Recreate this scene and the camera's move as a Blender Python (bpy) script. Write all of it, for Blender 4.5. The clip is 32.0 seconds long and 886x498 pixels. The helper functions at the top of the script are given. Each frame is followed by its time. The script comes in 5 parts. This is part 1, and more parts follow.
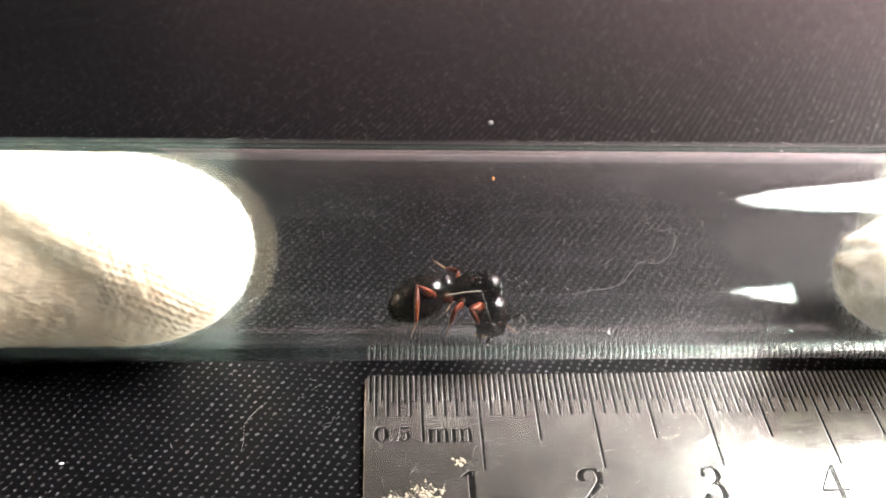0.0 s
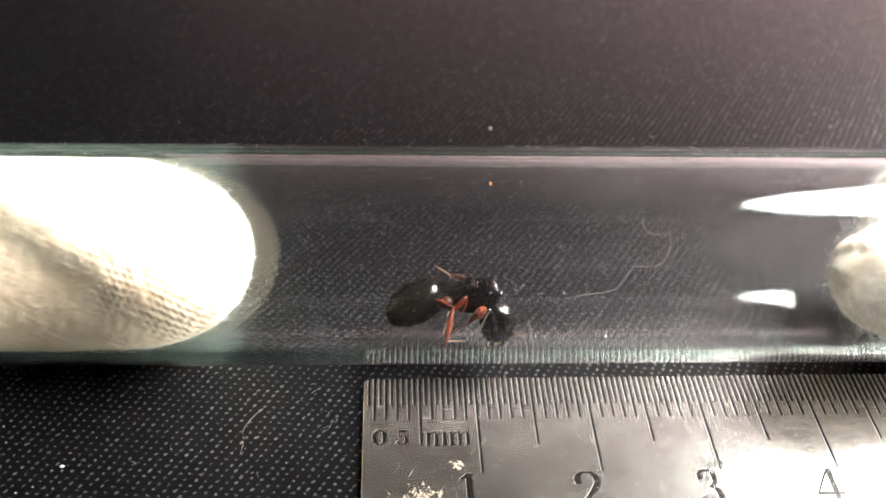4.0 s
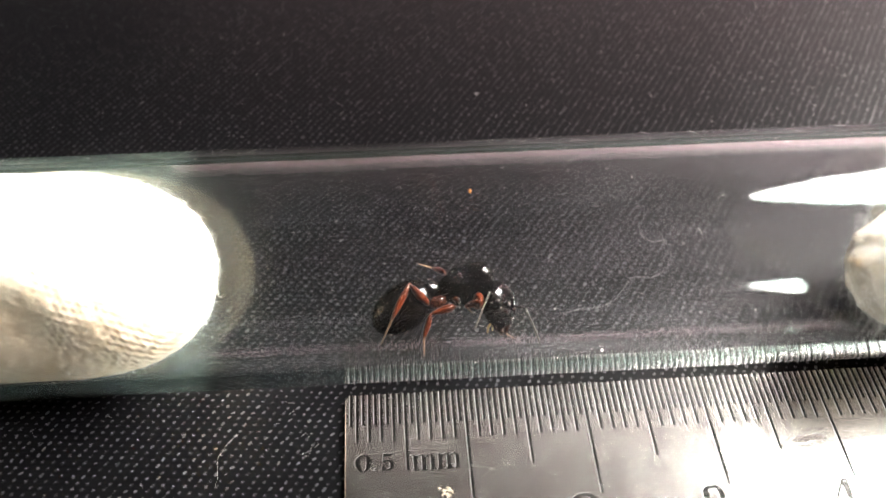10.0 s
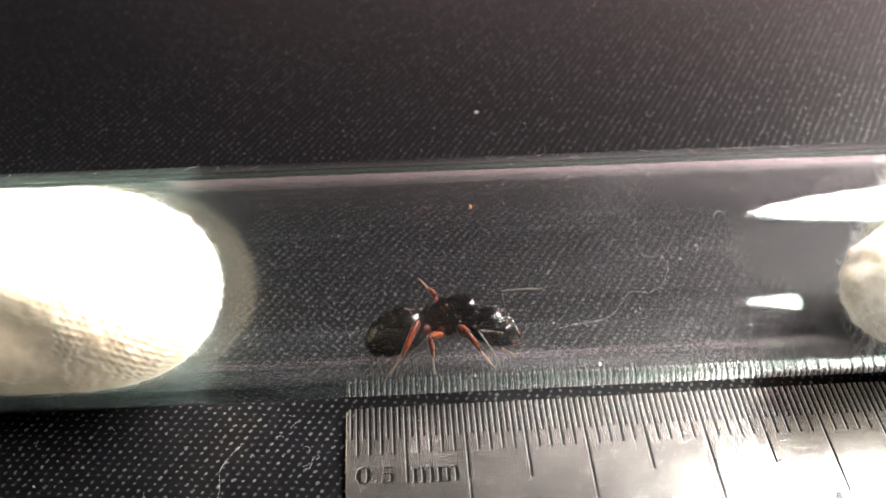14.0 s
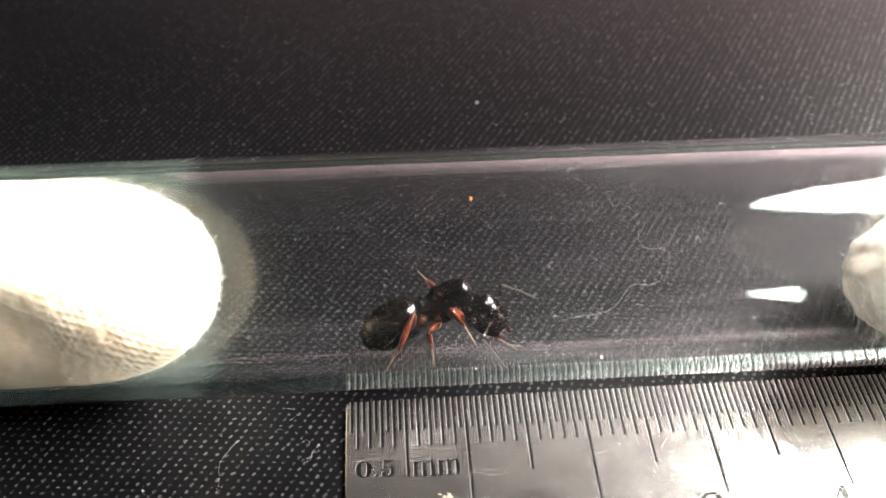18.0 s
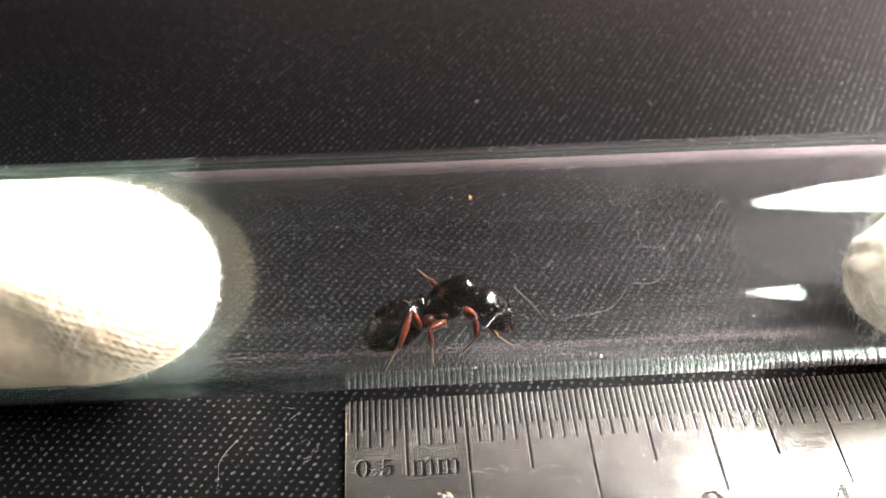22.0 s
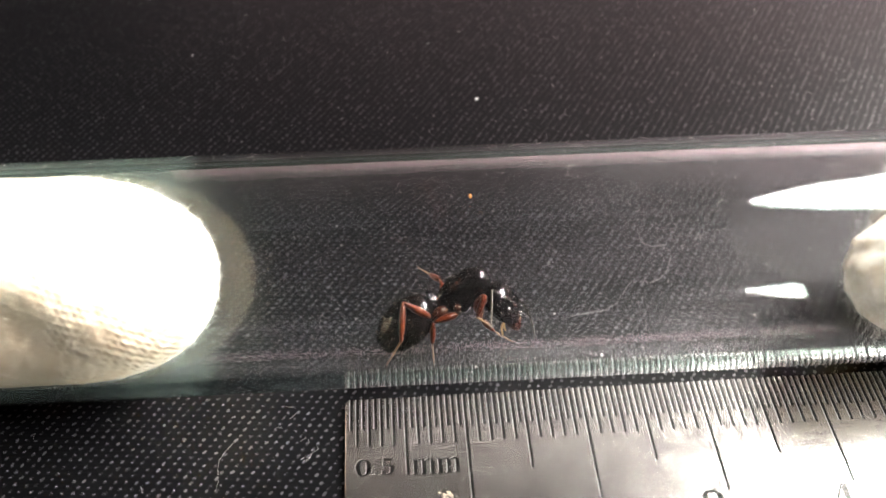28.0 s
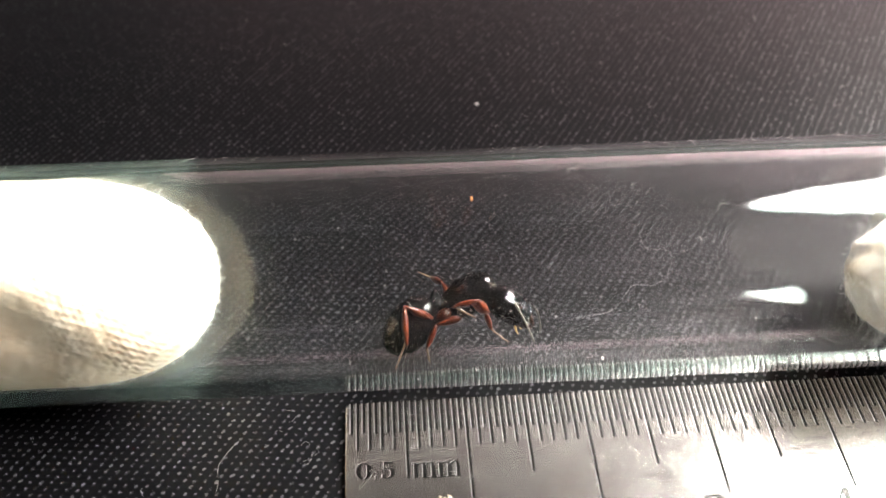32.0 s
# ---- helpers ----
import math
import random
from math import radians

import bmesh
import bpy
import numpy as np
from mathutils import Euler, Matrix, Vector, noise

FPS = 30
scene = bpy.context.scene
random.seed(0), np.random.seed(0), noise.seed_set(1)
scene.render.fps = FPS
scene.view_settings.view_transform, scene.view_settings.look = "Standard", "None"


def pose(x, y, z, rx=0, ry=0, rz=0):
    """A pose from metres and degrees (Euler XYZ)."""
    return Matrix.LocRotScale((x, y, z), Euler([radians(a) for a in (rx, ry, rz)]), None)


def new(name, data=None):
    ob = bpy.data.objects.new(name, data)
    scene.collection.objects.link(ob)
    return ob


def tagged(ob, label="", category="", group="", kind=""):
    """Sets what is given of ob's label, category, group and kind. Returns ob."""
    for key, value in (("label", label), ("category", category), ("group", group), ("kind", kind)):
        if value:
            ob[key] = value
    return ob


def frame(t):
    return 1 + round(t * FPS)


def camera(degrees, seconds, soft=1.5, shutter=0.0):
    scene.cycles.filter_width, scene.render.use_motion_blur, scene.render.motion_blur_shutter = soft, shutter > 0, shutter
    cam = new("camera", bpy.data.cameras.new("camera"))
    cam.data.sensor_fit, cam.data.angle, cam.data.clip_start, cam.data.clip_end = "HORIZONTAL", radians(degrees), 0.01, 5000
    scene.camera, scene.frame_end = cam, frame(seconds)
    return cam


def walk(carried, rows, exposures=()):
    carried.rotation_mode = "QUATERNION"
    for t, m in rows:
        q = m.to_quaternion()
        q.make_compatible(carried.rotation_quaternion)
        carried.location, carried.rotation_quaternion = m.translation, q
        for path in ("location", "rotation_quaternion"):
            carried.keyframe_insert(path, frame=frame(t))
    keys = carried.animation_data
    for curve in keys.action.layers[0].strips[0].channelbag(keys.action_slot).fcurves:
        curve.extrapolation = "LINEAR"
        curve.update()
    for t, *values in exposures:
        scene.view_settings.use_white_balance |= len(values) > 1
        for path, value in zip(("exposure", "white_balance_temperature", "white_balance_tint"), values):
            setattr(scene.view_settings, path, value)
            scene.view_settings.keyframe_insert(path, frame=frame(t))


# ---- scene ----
cam = camera(49.94, 32.0, shutter=0.5)
cam.data.dof.use_dof = True
cam.data.dof.focus_distance = 0.080
cam.data.dof.aperture_fstop = 38.0
walk(cam, [
    (0, pose(0.00195, -0.05758, 0.06502, 49.38, -2.07, -2.70)),
    (0.5, pose(0.00229, -0.05786, 0.06527, 49.43, -1.90, -2.66)),
    (1, pose(0.00245, -0.05805, 0.06543, 49.58, -1.80, -2.61)),
    (1.5, pose(0.00249, -0.05819, 0.06552, 49.72, -1.75, -2.66)),
    (2, pose(0.00249, -0.05821, 0.06557, 49.72, -1.76, -2.62)),
    (2.5, pose(0.00247, -0.05812, 0.06551, 49.68, -1.79, -2.63)),
    (3, pose(0.00243, -0.05822, 0.06564, 49.74, -1.83, -2.59)),
    (3.5, pose(0.00239, -0.05823, 0.06570, 49.82, -1.91, -2.55)),
    (5.5, pose(0.00291, -0.05484, 0.06295, 47.16, -1.62, -2.90)),
    (5.6, pose(0.00343, -0.05381, 0.06395, 46.26, -1.13, -2.84)),
    (5.7, pose(0.00395, -0.05278, 0.06495, 45.56, -0.57, -2.73)),
    (5.8, pose(0.00447, -0.05175, 0.06595, 44.91, -0.17, -2.78)),
    (5.9, pose(0.00499, -0.05072, 0.06696, 44.75, 0.07, -3.00)),
    (6, pose(0.00551, -0.04969, 0.06796, 45.61, 0.19, -3.33)),
    (6.1, pose(0.00536, -0.04926, 0.06758, 45.54, 0.08, -3.44)),
    (6.2, pose(0.00522, -0.04883, 0.06720, 44.88, -0.00, -3.52)),
    (6.3, pose(0.00508, -0.04840, 0.06682, 43.88, -0.10, -3.61)),
    (6.4, pose(0.00493, -0.04797, 0.06644, 43.73, -0.11, -3.62)),
    (6.5, pose(0.00479, -0.04754, 0.06606, 43.77, -0.16, -3.66)),
    (7, pose(0.00528, -0.04768, 0.06646, 44.03, 0.22, -3.61)),
    (7.5, pose(0.00529, -0.04767, 0.06649, 43.99, 0.31, -3.64)),
    (8, pose(0.00530, -0.04770, 0.06654, 43.90, 0.34, -3.69)),
    (8.5, pose(0.00532, -0.04765, 0.06652, 44.02, 0.30, -3.69)),
    (9, pose(0.00531, -0.04752, 0.06644, 43.99, 0.29, -3.67)),
    (9.5, pose(0.00527, -0.04776, 0.06657, 44.11, 0.23, -3.64)),
    (10, pose(0.00531, -0.04767, 0.06661, 44.35, 0.18, -3.79)),
    (10.5, pose(0.00532, -0.04763, 0.06663, 44.42, 0.15, -3.82)),
    (11, pose(0.00531, -0.04758, 0.06662, 44.40, 0.13, -3.81)),
    (11.5, pose(0.00527, -0.04778, 0.06668, 44.54, 0.08, -3.77)),
    (12, pose(0.00517, -0.04786, 0.06670, 44.63, 0.03, -3.78)),
    (12.5, pose(0.00503, -0.04804, 0.06671, 44.88, -0.07, -3.79)),
    (13, pose(0.00485, -0.04826, 0.06665, 45.27, -0.12, -3.87)),
    (13.5, pose(0.00488, -0.04857, 0.06701, 45.46, -0.18, -3.74)),
    (14, pose(0.00498, -0.04867, 0.06721, 45.48, -0.06, -3.79)),
    (14.5, pose(0.00505, -0.04847, 0.06720, 45.22, -0.01, -3.78)),
    (16.5, pose(0.00516, -0.04826, 0.06707, 45.05, 0.08, -3.78)),
    (17, pose(0.00516, -0.04824, 0.06705, 45.01, 0.06, -3.77)),
    (17.5, pose(0.00517, -0.04814, 0.06703, 44.88, 0.07, -3.76)),
    (18, pose(0.00516, -0.04808, 0.06696, 44.83, 0.05, -3.73)),
    (18.5, pose(0.00520, -0.04813, 0.06698, 44.89, 0.09, -3.75)),
    (19, pose(0.00523, -0.04821, 0.06700, 44.96, 0.14, -3.78)),
    (19.5, pose(0.00521, -0.04825, 0.06697, 45.01, 0.10, -3.74)),
    (20, pose(0.00523, -0.04808, 0.06687, 44.82, 0.11, -3.74)),
    (20.5, pose(0.00530, -0.04790, 0.06679, 44.61, 0.17, -3.77)),
    (21, pose(0.00532, -0.04787, 0.06678, 44.59, 0.19, -3.76)),
    (21.5, pose(0.00533, -0.04792, 0.06682, 44.67, 0.20, -3.77)),
    (22, pose(0.00530, -0.04805, 0.06688, 44.79, 0.16, -3.74)),
    (22.5, pose(0.00532, -0.04792, 0.06682, 44.72, 0.19, -3.77)),
    (23, pose(0.00531, -0.04785, 0.06677, 44.60, 0.18, -3.76)),
    (23.5, pose(0.00527, -0.04791, 0.06676, 44.66, 0.12, -3.73)),
    (24, pose(0.00527, -0.04798, 0.06682, 44.73, 0.16, -3.78)),
    (24.5, pose(0.00523, -0.04803, 0.06690, 44.79, 0.10, -3.75)),
    (25, pose(0.00518, -0.04803, 0.06689, 44.83, 0.07, -3.77)),
    (25.5, pose(0.00521, -0.04783, 0.06680, 44.53, 0.10, -3.76)),
    (27.5, pose(0.00514, -0.04795, 0.06692, 44.75, 0.04, -3.78)),
    (28, pose(0.00521, -0.04778, 0.06682, 44.59, 0.12, -3.82)),
    (28.5, pose(0.00525, -0.04780, 0.06680, 44.52, 0.12, -3.76)),
    (29, pose(0.00528, -0.04795, 0.06685, 44.68, 0.16, -3.78)),
    (29.5, pose(0.00525, -0.04810, 0.06694, 44.89, 0.12, -3.74)),
    (30, pose(0.00524, -0.04813, 0.06697, 44.91, 0.14, -3.78)),
    (30.5, pose(0.00520, -0.04797, 0.06687, 44.74, 0.10, -3.77)),
    (31, pose(0.00515, -0.04787, 0.06675, 44.67, 0.03, -3.76)),
    (31.5, pose(0.00507, -0.04798, 0.06669, 44.87, -0.01, -3.78)),
    (32, pose(0.00496, -0.04805, 0.06648, 45.11, -0.03, -3.83)),
], [(0, 2.5)])

MM = 0.001
# The tube's axis: it lies along x on the cloth, ruler's corner at the origin.
TUBE_Y, TUBE_R, BORE = 6.56, 9.78, 8.65
# how far the tube lies askew of the ruler, in millimetres to a millimetre
SKEW = -0.0067

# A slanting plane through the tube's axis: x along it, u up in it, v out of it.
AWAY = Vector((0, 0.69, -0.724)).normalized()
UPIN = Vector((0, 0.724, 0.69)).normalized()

# ---------------------------------------------------------------- light
world = bpy.data.worlds.new("world")
scene.world = world
world.use_nodes = True
sky = world.node_tree.nodes.new("ShaderNodeTexSky")
sky.sky_type = "NISHITA"
sky.sun_disc = False
sky.sun_elevation, sky.sun_rotation = radians(50), radians(45)
world.node_tree.links.new(sky.outputs[0], world.node_tree.nodes["Background"].inputs[0])
world.node_tree.nodes["Background"].inputs[1].default_value = 0.05

CEIL = 1.45
SKY_X, SKY_Y = 1.20, 0.30
# outline of an unseen roof light, shaped to give the highlights on the tube
PANE = [(0.55, 0.10), (0.58, 0.0), (0.66, -0.12), (0.90, -0.24), (2.4, -0.45), (2.4, 1.70), (1.30, 1.60), (1.05, 1.0), (0.84, 0.68), (0.70, 0.50), (0.60, 0.28)]
lamp = bpy.data.lights.new("skylight_daylight", "AREA")
lamp.shape, lamp.size, lamp.size_y = "RECTANGLE", 2.0, 2.4
lamp.energy, lamp.color = 190.0, (1.0, 0.955, 0.91)
new("skylight_daylight", lamp).matrix_world = pose(1.46, 0.62, CEIL + 0.03)


# ---------------------------------------------------------------- materials
def material(name, color=(0.5, 0.5, 0.5), rough=0.5, metal=0.0, coat=0.0, spec=0.5):
    m = bpy.data.materials.new(name)
    m.use_nodes = True
    b = m.node_tree.nodes["Principled BSDF"]
    b.inputs["Base Color"].default_value = (*color, 1)
    b.inputs["Roughness"].default_value = rough
    b.inputs["Metallic"].default_value = metal
    b.inputs["Coat Weight"].default_value = coat
    b.inputs["Specular IOR Level"].default_value = spec
    return m, m.node_tree, b


def coords(tree, scale):
    """Object coordinates, times scale."""
    tc = tree.nodes.new("ShaderNodeTexCoord")
    mp = tree.nodes.new("ShaderNodeMapping")
    mp.inputs["Scale"].default_value = scale
    tree.links.new(tc.outputs["Object"], mp.inputs["Vector"])
    return mp.outputs["Vector"]


def noise_of(tree, scale, detail=4, size=1.0, rough=0.6):
    n = tree.nodes.new("ShaderNodeTexNoise")
    n.inputs["Scale"].default_value = size
    n.inputs["Detail"].default_value = detail
    n.inputs["Roughness"].default_value = rough
    tree.links.new(coords(tree, scale), n.inputs["Vector"])
    return n.outputs["Fac"]


def ramp_of(tree, source, stops):
    r = tree.nodes.new("ShaderNodeValToRGB")
    el = r.color_ramp.elements
    while len(el) < len(stops):
        el.new(0.5)
    for e, (pos, c) in zip(el, stops):
        e.position = pos
        e.color = (*c, 1) if len(c) == 3 else c
    tree.links.new(source, r.inputs["Fac"])
    return r.outputs["Color"]


def grey(v):
    return (v, v, v)


def bump_of(tree, b, source, strength, distance):
    n = tree.nodes.new("ShaderNodeBump")
    n.inputs["Strength"].default_value = strength
    n.inputs["Distance"].default_value = distance
    tree.links.new(source, n.inputs["Height"])
    tree.links.new(n.outputs["Normal"], b.inputs["Normal"])
    return n


def mottled(name, dark, light, scale, rough=(0.4, 0.6), bump=0.0, fine=8.0, metal=0.0, coat=0.0, spec=0.5, depth=0.0001):
    """A surface that varies at two scales; scale is per metre."""
    m, tree, b = material(name, light, rough[1], metal, coat, spec)
    big = noise_of(tree, (scale,) * 3)
    small = noise_of(tree, (scale * fine,) * 3, 6)
    mix = tree.nodes.new("ShaderNodeMath")
    mix.operation = "ADD"
    half = tree.nodes.new("ShaderNodeMath")
    half.operation = "MULTIPLY"
    half.inputs[1].default_value = 0.5
    tree.links.new(big, mix.inputs[0])
    tree.links.new(small, mix.inputs[1])
    tree.links.new(mix.outputs[0], half.inputs[0])
    tree.links.new(ramp_of(tree, half.outputs[0], [(0.35, dark), (0.65, light)]), b.inputs["Base Color"])
    tree.links.new(ramp_of(tree, small, [(0.3, grey(rough[0])), (0.7, grey(rough[1]))]), b.inputs["Roughness"])
    if bump:
        bump_of(tree, b, small, bump, depth)
    return m


def glass_material(name, tint, inner, film=0.0, colour=(0.82, 0.72, 0.79), spread_stops=((0.25, 0.15), (0.45, 0.8), (0.6, 2.0), (0.8, 3.5)), flank=0.0):
    """Clear glass; inner tints its reflections: the wall's own green, and a dimming of them."""
    m = bpy.data.materials.new(name)
    m.use_nodes = True
    tree = m.node_tree
    tree.nodes.remove(tree.nodes["Principled BSDF"])
    through_it = tree.nodes.new("ShaderNodeBsdfRefraction")
    gloss = tree.nodes.new("ShaderNodeBsdfGlossy")
    fres = tree.nodes.new("ShaderNodeFresnel")
    mix = tree.nodes.new("ShaderNodeMixShader")
    through_it.inputs["Color"].default_value = (*tint, 1)
    through_it.inputs["Roughness"].default_value = 0.0
    through_it.inputs["IOR"].default_value = 1.5
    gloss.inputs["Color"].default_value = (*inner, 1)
    gloss.inputs["Roughness"].default_value = 0.0
    fres.inputs["IOR"].default_value = 1.5
    # faint drawing lines along the tube
    n = noise_of(tree, (6, 260, 260), 3)
    bp = tree.nodes.new("ShaderNodeBump")
    bp.inputs["Strength"].default_value = 0.1
    bp.inputs["Distance"].default_value = 0.0002
    tree.links.new(n, bp.inputs["Height"])
    for node in (through_it, gloss, fres):
        tree.links.new(bp.outputs["Normal"], node.inputs["Normal"])
    tree.links.new(fres.outputs[0], mix.inputs[0])
    tree.links.new(through_it.outputs[0], mix.inputs[1])
    tree.links.new(gloss.outputs[0], mix.inputs[2])
    last = mix.outputs[0]
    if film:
        # a thin film in smears: dust, with pale haze put into its colour
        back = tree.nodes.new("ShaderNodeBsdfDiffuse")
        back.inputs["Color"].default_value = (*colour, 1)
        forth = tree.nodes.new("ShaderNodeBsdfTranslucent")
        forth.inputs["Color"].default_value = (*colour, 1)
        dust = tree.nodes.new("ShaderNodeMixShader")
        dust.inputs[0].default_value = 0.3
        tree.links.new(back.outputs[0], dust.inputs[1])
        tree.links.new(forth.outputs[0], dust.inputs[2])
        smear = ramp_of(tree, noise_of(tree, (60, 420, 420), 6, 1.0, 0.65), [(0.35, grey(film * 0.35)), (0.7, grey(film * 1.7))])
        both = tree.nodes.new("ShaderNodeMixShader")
        # haze put in as film, growing towards one end
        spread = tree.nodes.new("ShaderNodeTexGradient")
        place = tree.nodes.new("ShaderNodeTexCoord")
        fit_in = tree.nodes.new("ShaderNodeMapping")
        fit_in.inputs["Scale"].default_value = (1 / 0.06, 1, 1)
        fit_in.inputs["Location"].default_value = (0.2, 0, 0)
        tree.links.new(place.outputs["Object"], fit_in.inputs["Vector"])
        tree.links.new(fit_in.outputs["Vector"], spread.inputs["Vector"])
        # and along the lower flank, haze put in as film to lighten that edge
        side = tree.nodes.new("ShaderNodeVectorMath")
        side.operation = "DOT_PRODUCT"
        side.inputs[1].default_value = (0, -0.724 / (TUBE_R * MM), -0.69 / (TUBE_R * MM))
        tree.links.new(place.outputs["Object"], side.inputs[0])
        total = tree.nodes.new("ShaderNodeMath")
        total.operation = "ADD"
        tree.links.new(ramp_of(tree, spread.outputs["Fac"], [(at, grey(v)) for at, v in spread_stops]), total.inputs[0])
        flank_haze = tree.nodes.new("ShaderNodeMath")
        flank_haze.operation = "MULTIPLY"
        tree.links.new(ramp_of(tree, side.outputs["Value"], [(0.62, grey(0)), (0.9, grey(flank))]), flank_haze.inputs[0])
        tree.links.new(ramp_of(tree, spread.outputs["Fac"], [(0.05, grey(0)), (0.32, grey(1))]), flank_haze.inputs[1])
        tree.links.new(flank_haze.outputs[0], total.inputs[1])
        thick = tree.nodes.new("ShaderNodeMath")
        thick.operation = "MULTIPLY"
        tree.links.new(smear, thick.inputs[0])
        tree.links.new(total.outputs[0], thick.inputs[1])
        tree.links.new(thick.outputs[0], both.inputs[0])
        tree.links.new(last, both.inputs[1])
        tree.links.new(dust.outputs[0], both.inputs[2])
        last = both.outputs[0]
    tree.links.new(last, tree.nodes["Material Output"].inputs["Surface"])
    return m


def steel_material():
    m, tree, b = material("brushed_steel", (0.6, 0.59, 0.57), 0.3, 1.0)
    brush = noise_of(tree, (1100, 16000, 16000), 6)
    blotch = noise_of(tree, (420, 520, 420), 8, 1.0, 0.75)
    tone = ramp_of(tree, blotch, [(0.3, (0.48, 0.445, 0.42)), (0.55, (0.68, 0.645, 0.61)), (0.75, (0.78, 0.745, 0.71))])
    # fine lines of the brushing, light and dark
    line = ramp_of(tree, noise_of(tree, (600, 6000, 600), 6, 1.0, 0.85), [(0.36, grey(0.62)), (0.64, grey(1.0))])
    mul = tree.nodes.new("ShaderNodeMixRGB")
    mul.blend_type = "MULTIPLY"
    mul.inputs[0].default_value = 1.0
    tree.links.new(tone, mul.inputs[1])
    tree.links.new(line, mul.inputs[2])
    tree.links.new(mul.outputs[0], b.inputs["Base Color"])
    add = tree.nodes.new("ShaderNodeMath")
    add.operation = "MULTIPLY_ADD"
    add.inputs[1].default_value = 0.16
    add.inputs[2].default_value = 0.10
    tree.links.new(brush, add.inputs[0])
    tree.links.new(add.outputs[0], b.inputs["Roughness"])
    bump_of(tree, b, brush, 0.45, 0.00002)
    return m


def cloth_material():
    """Black synthetic weave: fine threads that run along x, with a dull sheen."""
    m, tree, b = material("black_cloth", (0.001, 0.001, 0.0012), 0.28, spec=0.12)
    thread = noise_of(tree, (260, 5200, 100), 4)
    patch = noise_of(tree, (60, 60, 60), 3)
    tree.links.new(ramp_of(tree, thread, [(0.35, (0.0004, 0.0004, 0.0005)), (0.7, (0.0016, 0.0016, 0.0019))]), b.inputs["Base Color"])
    tree.links.new(ramp_of(tree, patch, [(0.3, grey(0.295)), (0.7, grey(0.33))]), b.inputs["Roughness"])
    bump_of(tree, b, thread, 0.35, 0.00006)
    return m


def yarn_material():
    """Flat bundles of black filament between the stitches, some glossier than others."""
    m, tree, b = material("black_yarn", (0.001, 0.001, 0.0012), 0.32, spec=0.35)
    geo = tree.nodes.new("ShaderNodeNewGeometry")
    one = geo.outputs["Random Per Island"]
    tree.links.new(ramp_of(tree, one, [(0.0, grey(0.18)), (0.65, grey(0.54)), (1.0, grey(1.3))]), b.inputs["Specular IOR Level"])
    tree.links.new(ramp_of(tree, one, [(0.2, grey(0.36)), (0.8, grey(0.30))]), b.inputs["Roughness"])
    return m


def cotton_material(name, color, warm, soft=0.35, depth=0.0012):
    """Loose white fibre: soft, with fine fuzz."""
    m, tree, b = material(name, color, 0.95, 0, 0, 0.1)
    fibre = noise_of(tree, (2500, 5500, 5500), 6)
    tuft = noise_of(tree, (350, 350, 350), 4)
    tree.links.new(ramp_of(tree, tuft, [(0.3, warm), (0.65, color)]), b.inputs["Base Color"])
    b.inputs["Subsurface Weight"].default_value = soft
    b.inputs["Subsurface Radius"].default_value = (1.0, 0.85, 0.65)
    b.inputs["Subsurface Scale"].default_value = depth
    bump_of(tree, b, fibre, 0.5, 0.00012)
    return m


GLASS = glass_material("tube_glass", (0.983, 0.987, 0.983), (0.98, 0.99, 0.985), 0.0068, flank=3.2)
# green film in the bore stands in for the wall's glow beside the cotton
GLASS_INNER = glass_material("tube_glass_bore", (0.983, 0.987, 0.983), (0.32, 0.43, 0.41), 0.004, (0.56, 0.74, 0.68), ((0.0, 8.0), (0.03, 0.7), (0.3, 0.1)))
STEEL = steel_material()
INK = mottled("engraved_black", (0.03, 0.029, 0.028), (0.07, 0.067, 0.064), 1500, (0.2, 0.3), metal=1.0)
LIT_RIM = material("lit_rim_steel", (0.6, 0.585, 0.565), 0.3, 1.0)[0]
CLOTH = cloth_material()
YARN = yarn_material()
THREAD = mottled("dark_thread", (0.03, 0.029, 0.033), (0.16, 0.15, 0.175), 900, (0.38, 0.5), metal=0.75, spec=1.0)
COTTON = cotton_material("cotton_wad", (0.68, 0.56, 0.43), (0.61, 0.47, 0.335))
COTTON_LOOSE = cotton_material("loose_cotton", (0.52, 0.48, 0.41), (0.43, 0.385, 0.315), 0.8, 0.0022)
FUZZ = material("cotton_fibre", (0.85, 0.84, 0.8), 0.8)[0]
BLACK = mottled("black_chitin", (0.001, 0.001, 0.001), (0.0025, 0.0022, 0.002), 500, (0.05, 0.12), 0.16, 12, coat=0.0, spec=0.36, depth=0.00002)
GASTER = mottled("gaster_chitin", (0.001, 0.001, 0.001), (0.004, 0.003, 0.0025), 400, (0.06, 0.13), 0.10, 14, coat=0.0, spec=0.26, depth=0.00002)
RED = mottled("red_chitin", (0.012, 0.002, 0.001), (0.065, 0.012, 0.003), 900, (0.22, 0.36), 0.05, 8, spec=0.3, depth=0.00002)
DARKRED = mottled("dark_red_chitin", (0.008, 0.002, 0.001), (0.03, 0.008, 0.003), 900, (0.2, 0.32), 0.05, 8, spec=0.35, depth=0.00002)
AMBER = mottled("amber_tarsus", (0.05, 0.026, 0.012), (0.17, 0.10, 0.05), 1200, (0.3, 0.5))
FEELER = mottled("feeler_chitin", (0.014, 0.011, 0.008), (0.06, 0.05, 0.035), 600, (0.3, 0.5))
SCAPE = mottled("scape_chitin", (0.004, 0.0035, 0.003), (0.02, 0.017, 0.014), 700, (0.18, 0.3), coat=0.4)
MOUTH = mottled("ochre_mouthparts", (0.25, 0.13, 0.03), (0.5, 0.32, 0.1), 1500, (0.3, 0.5))
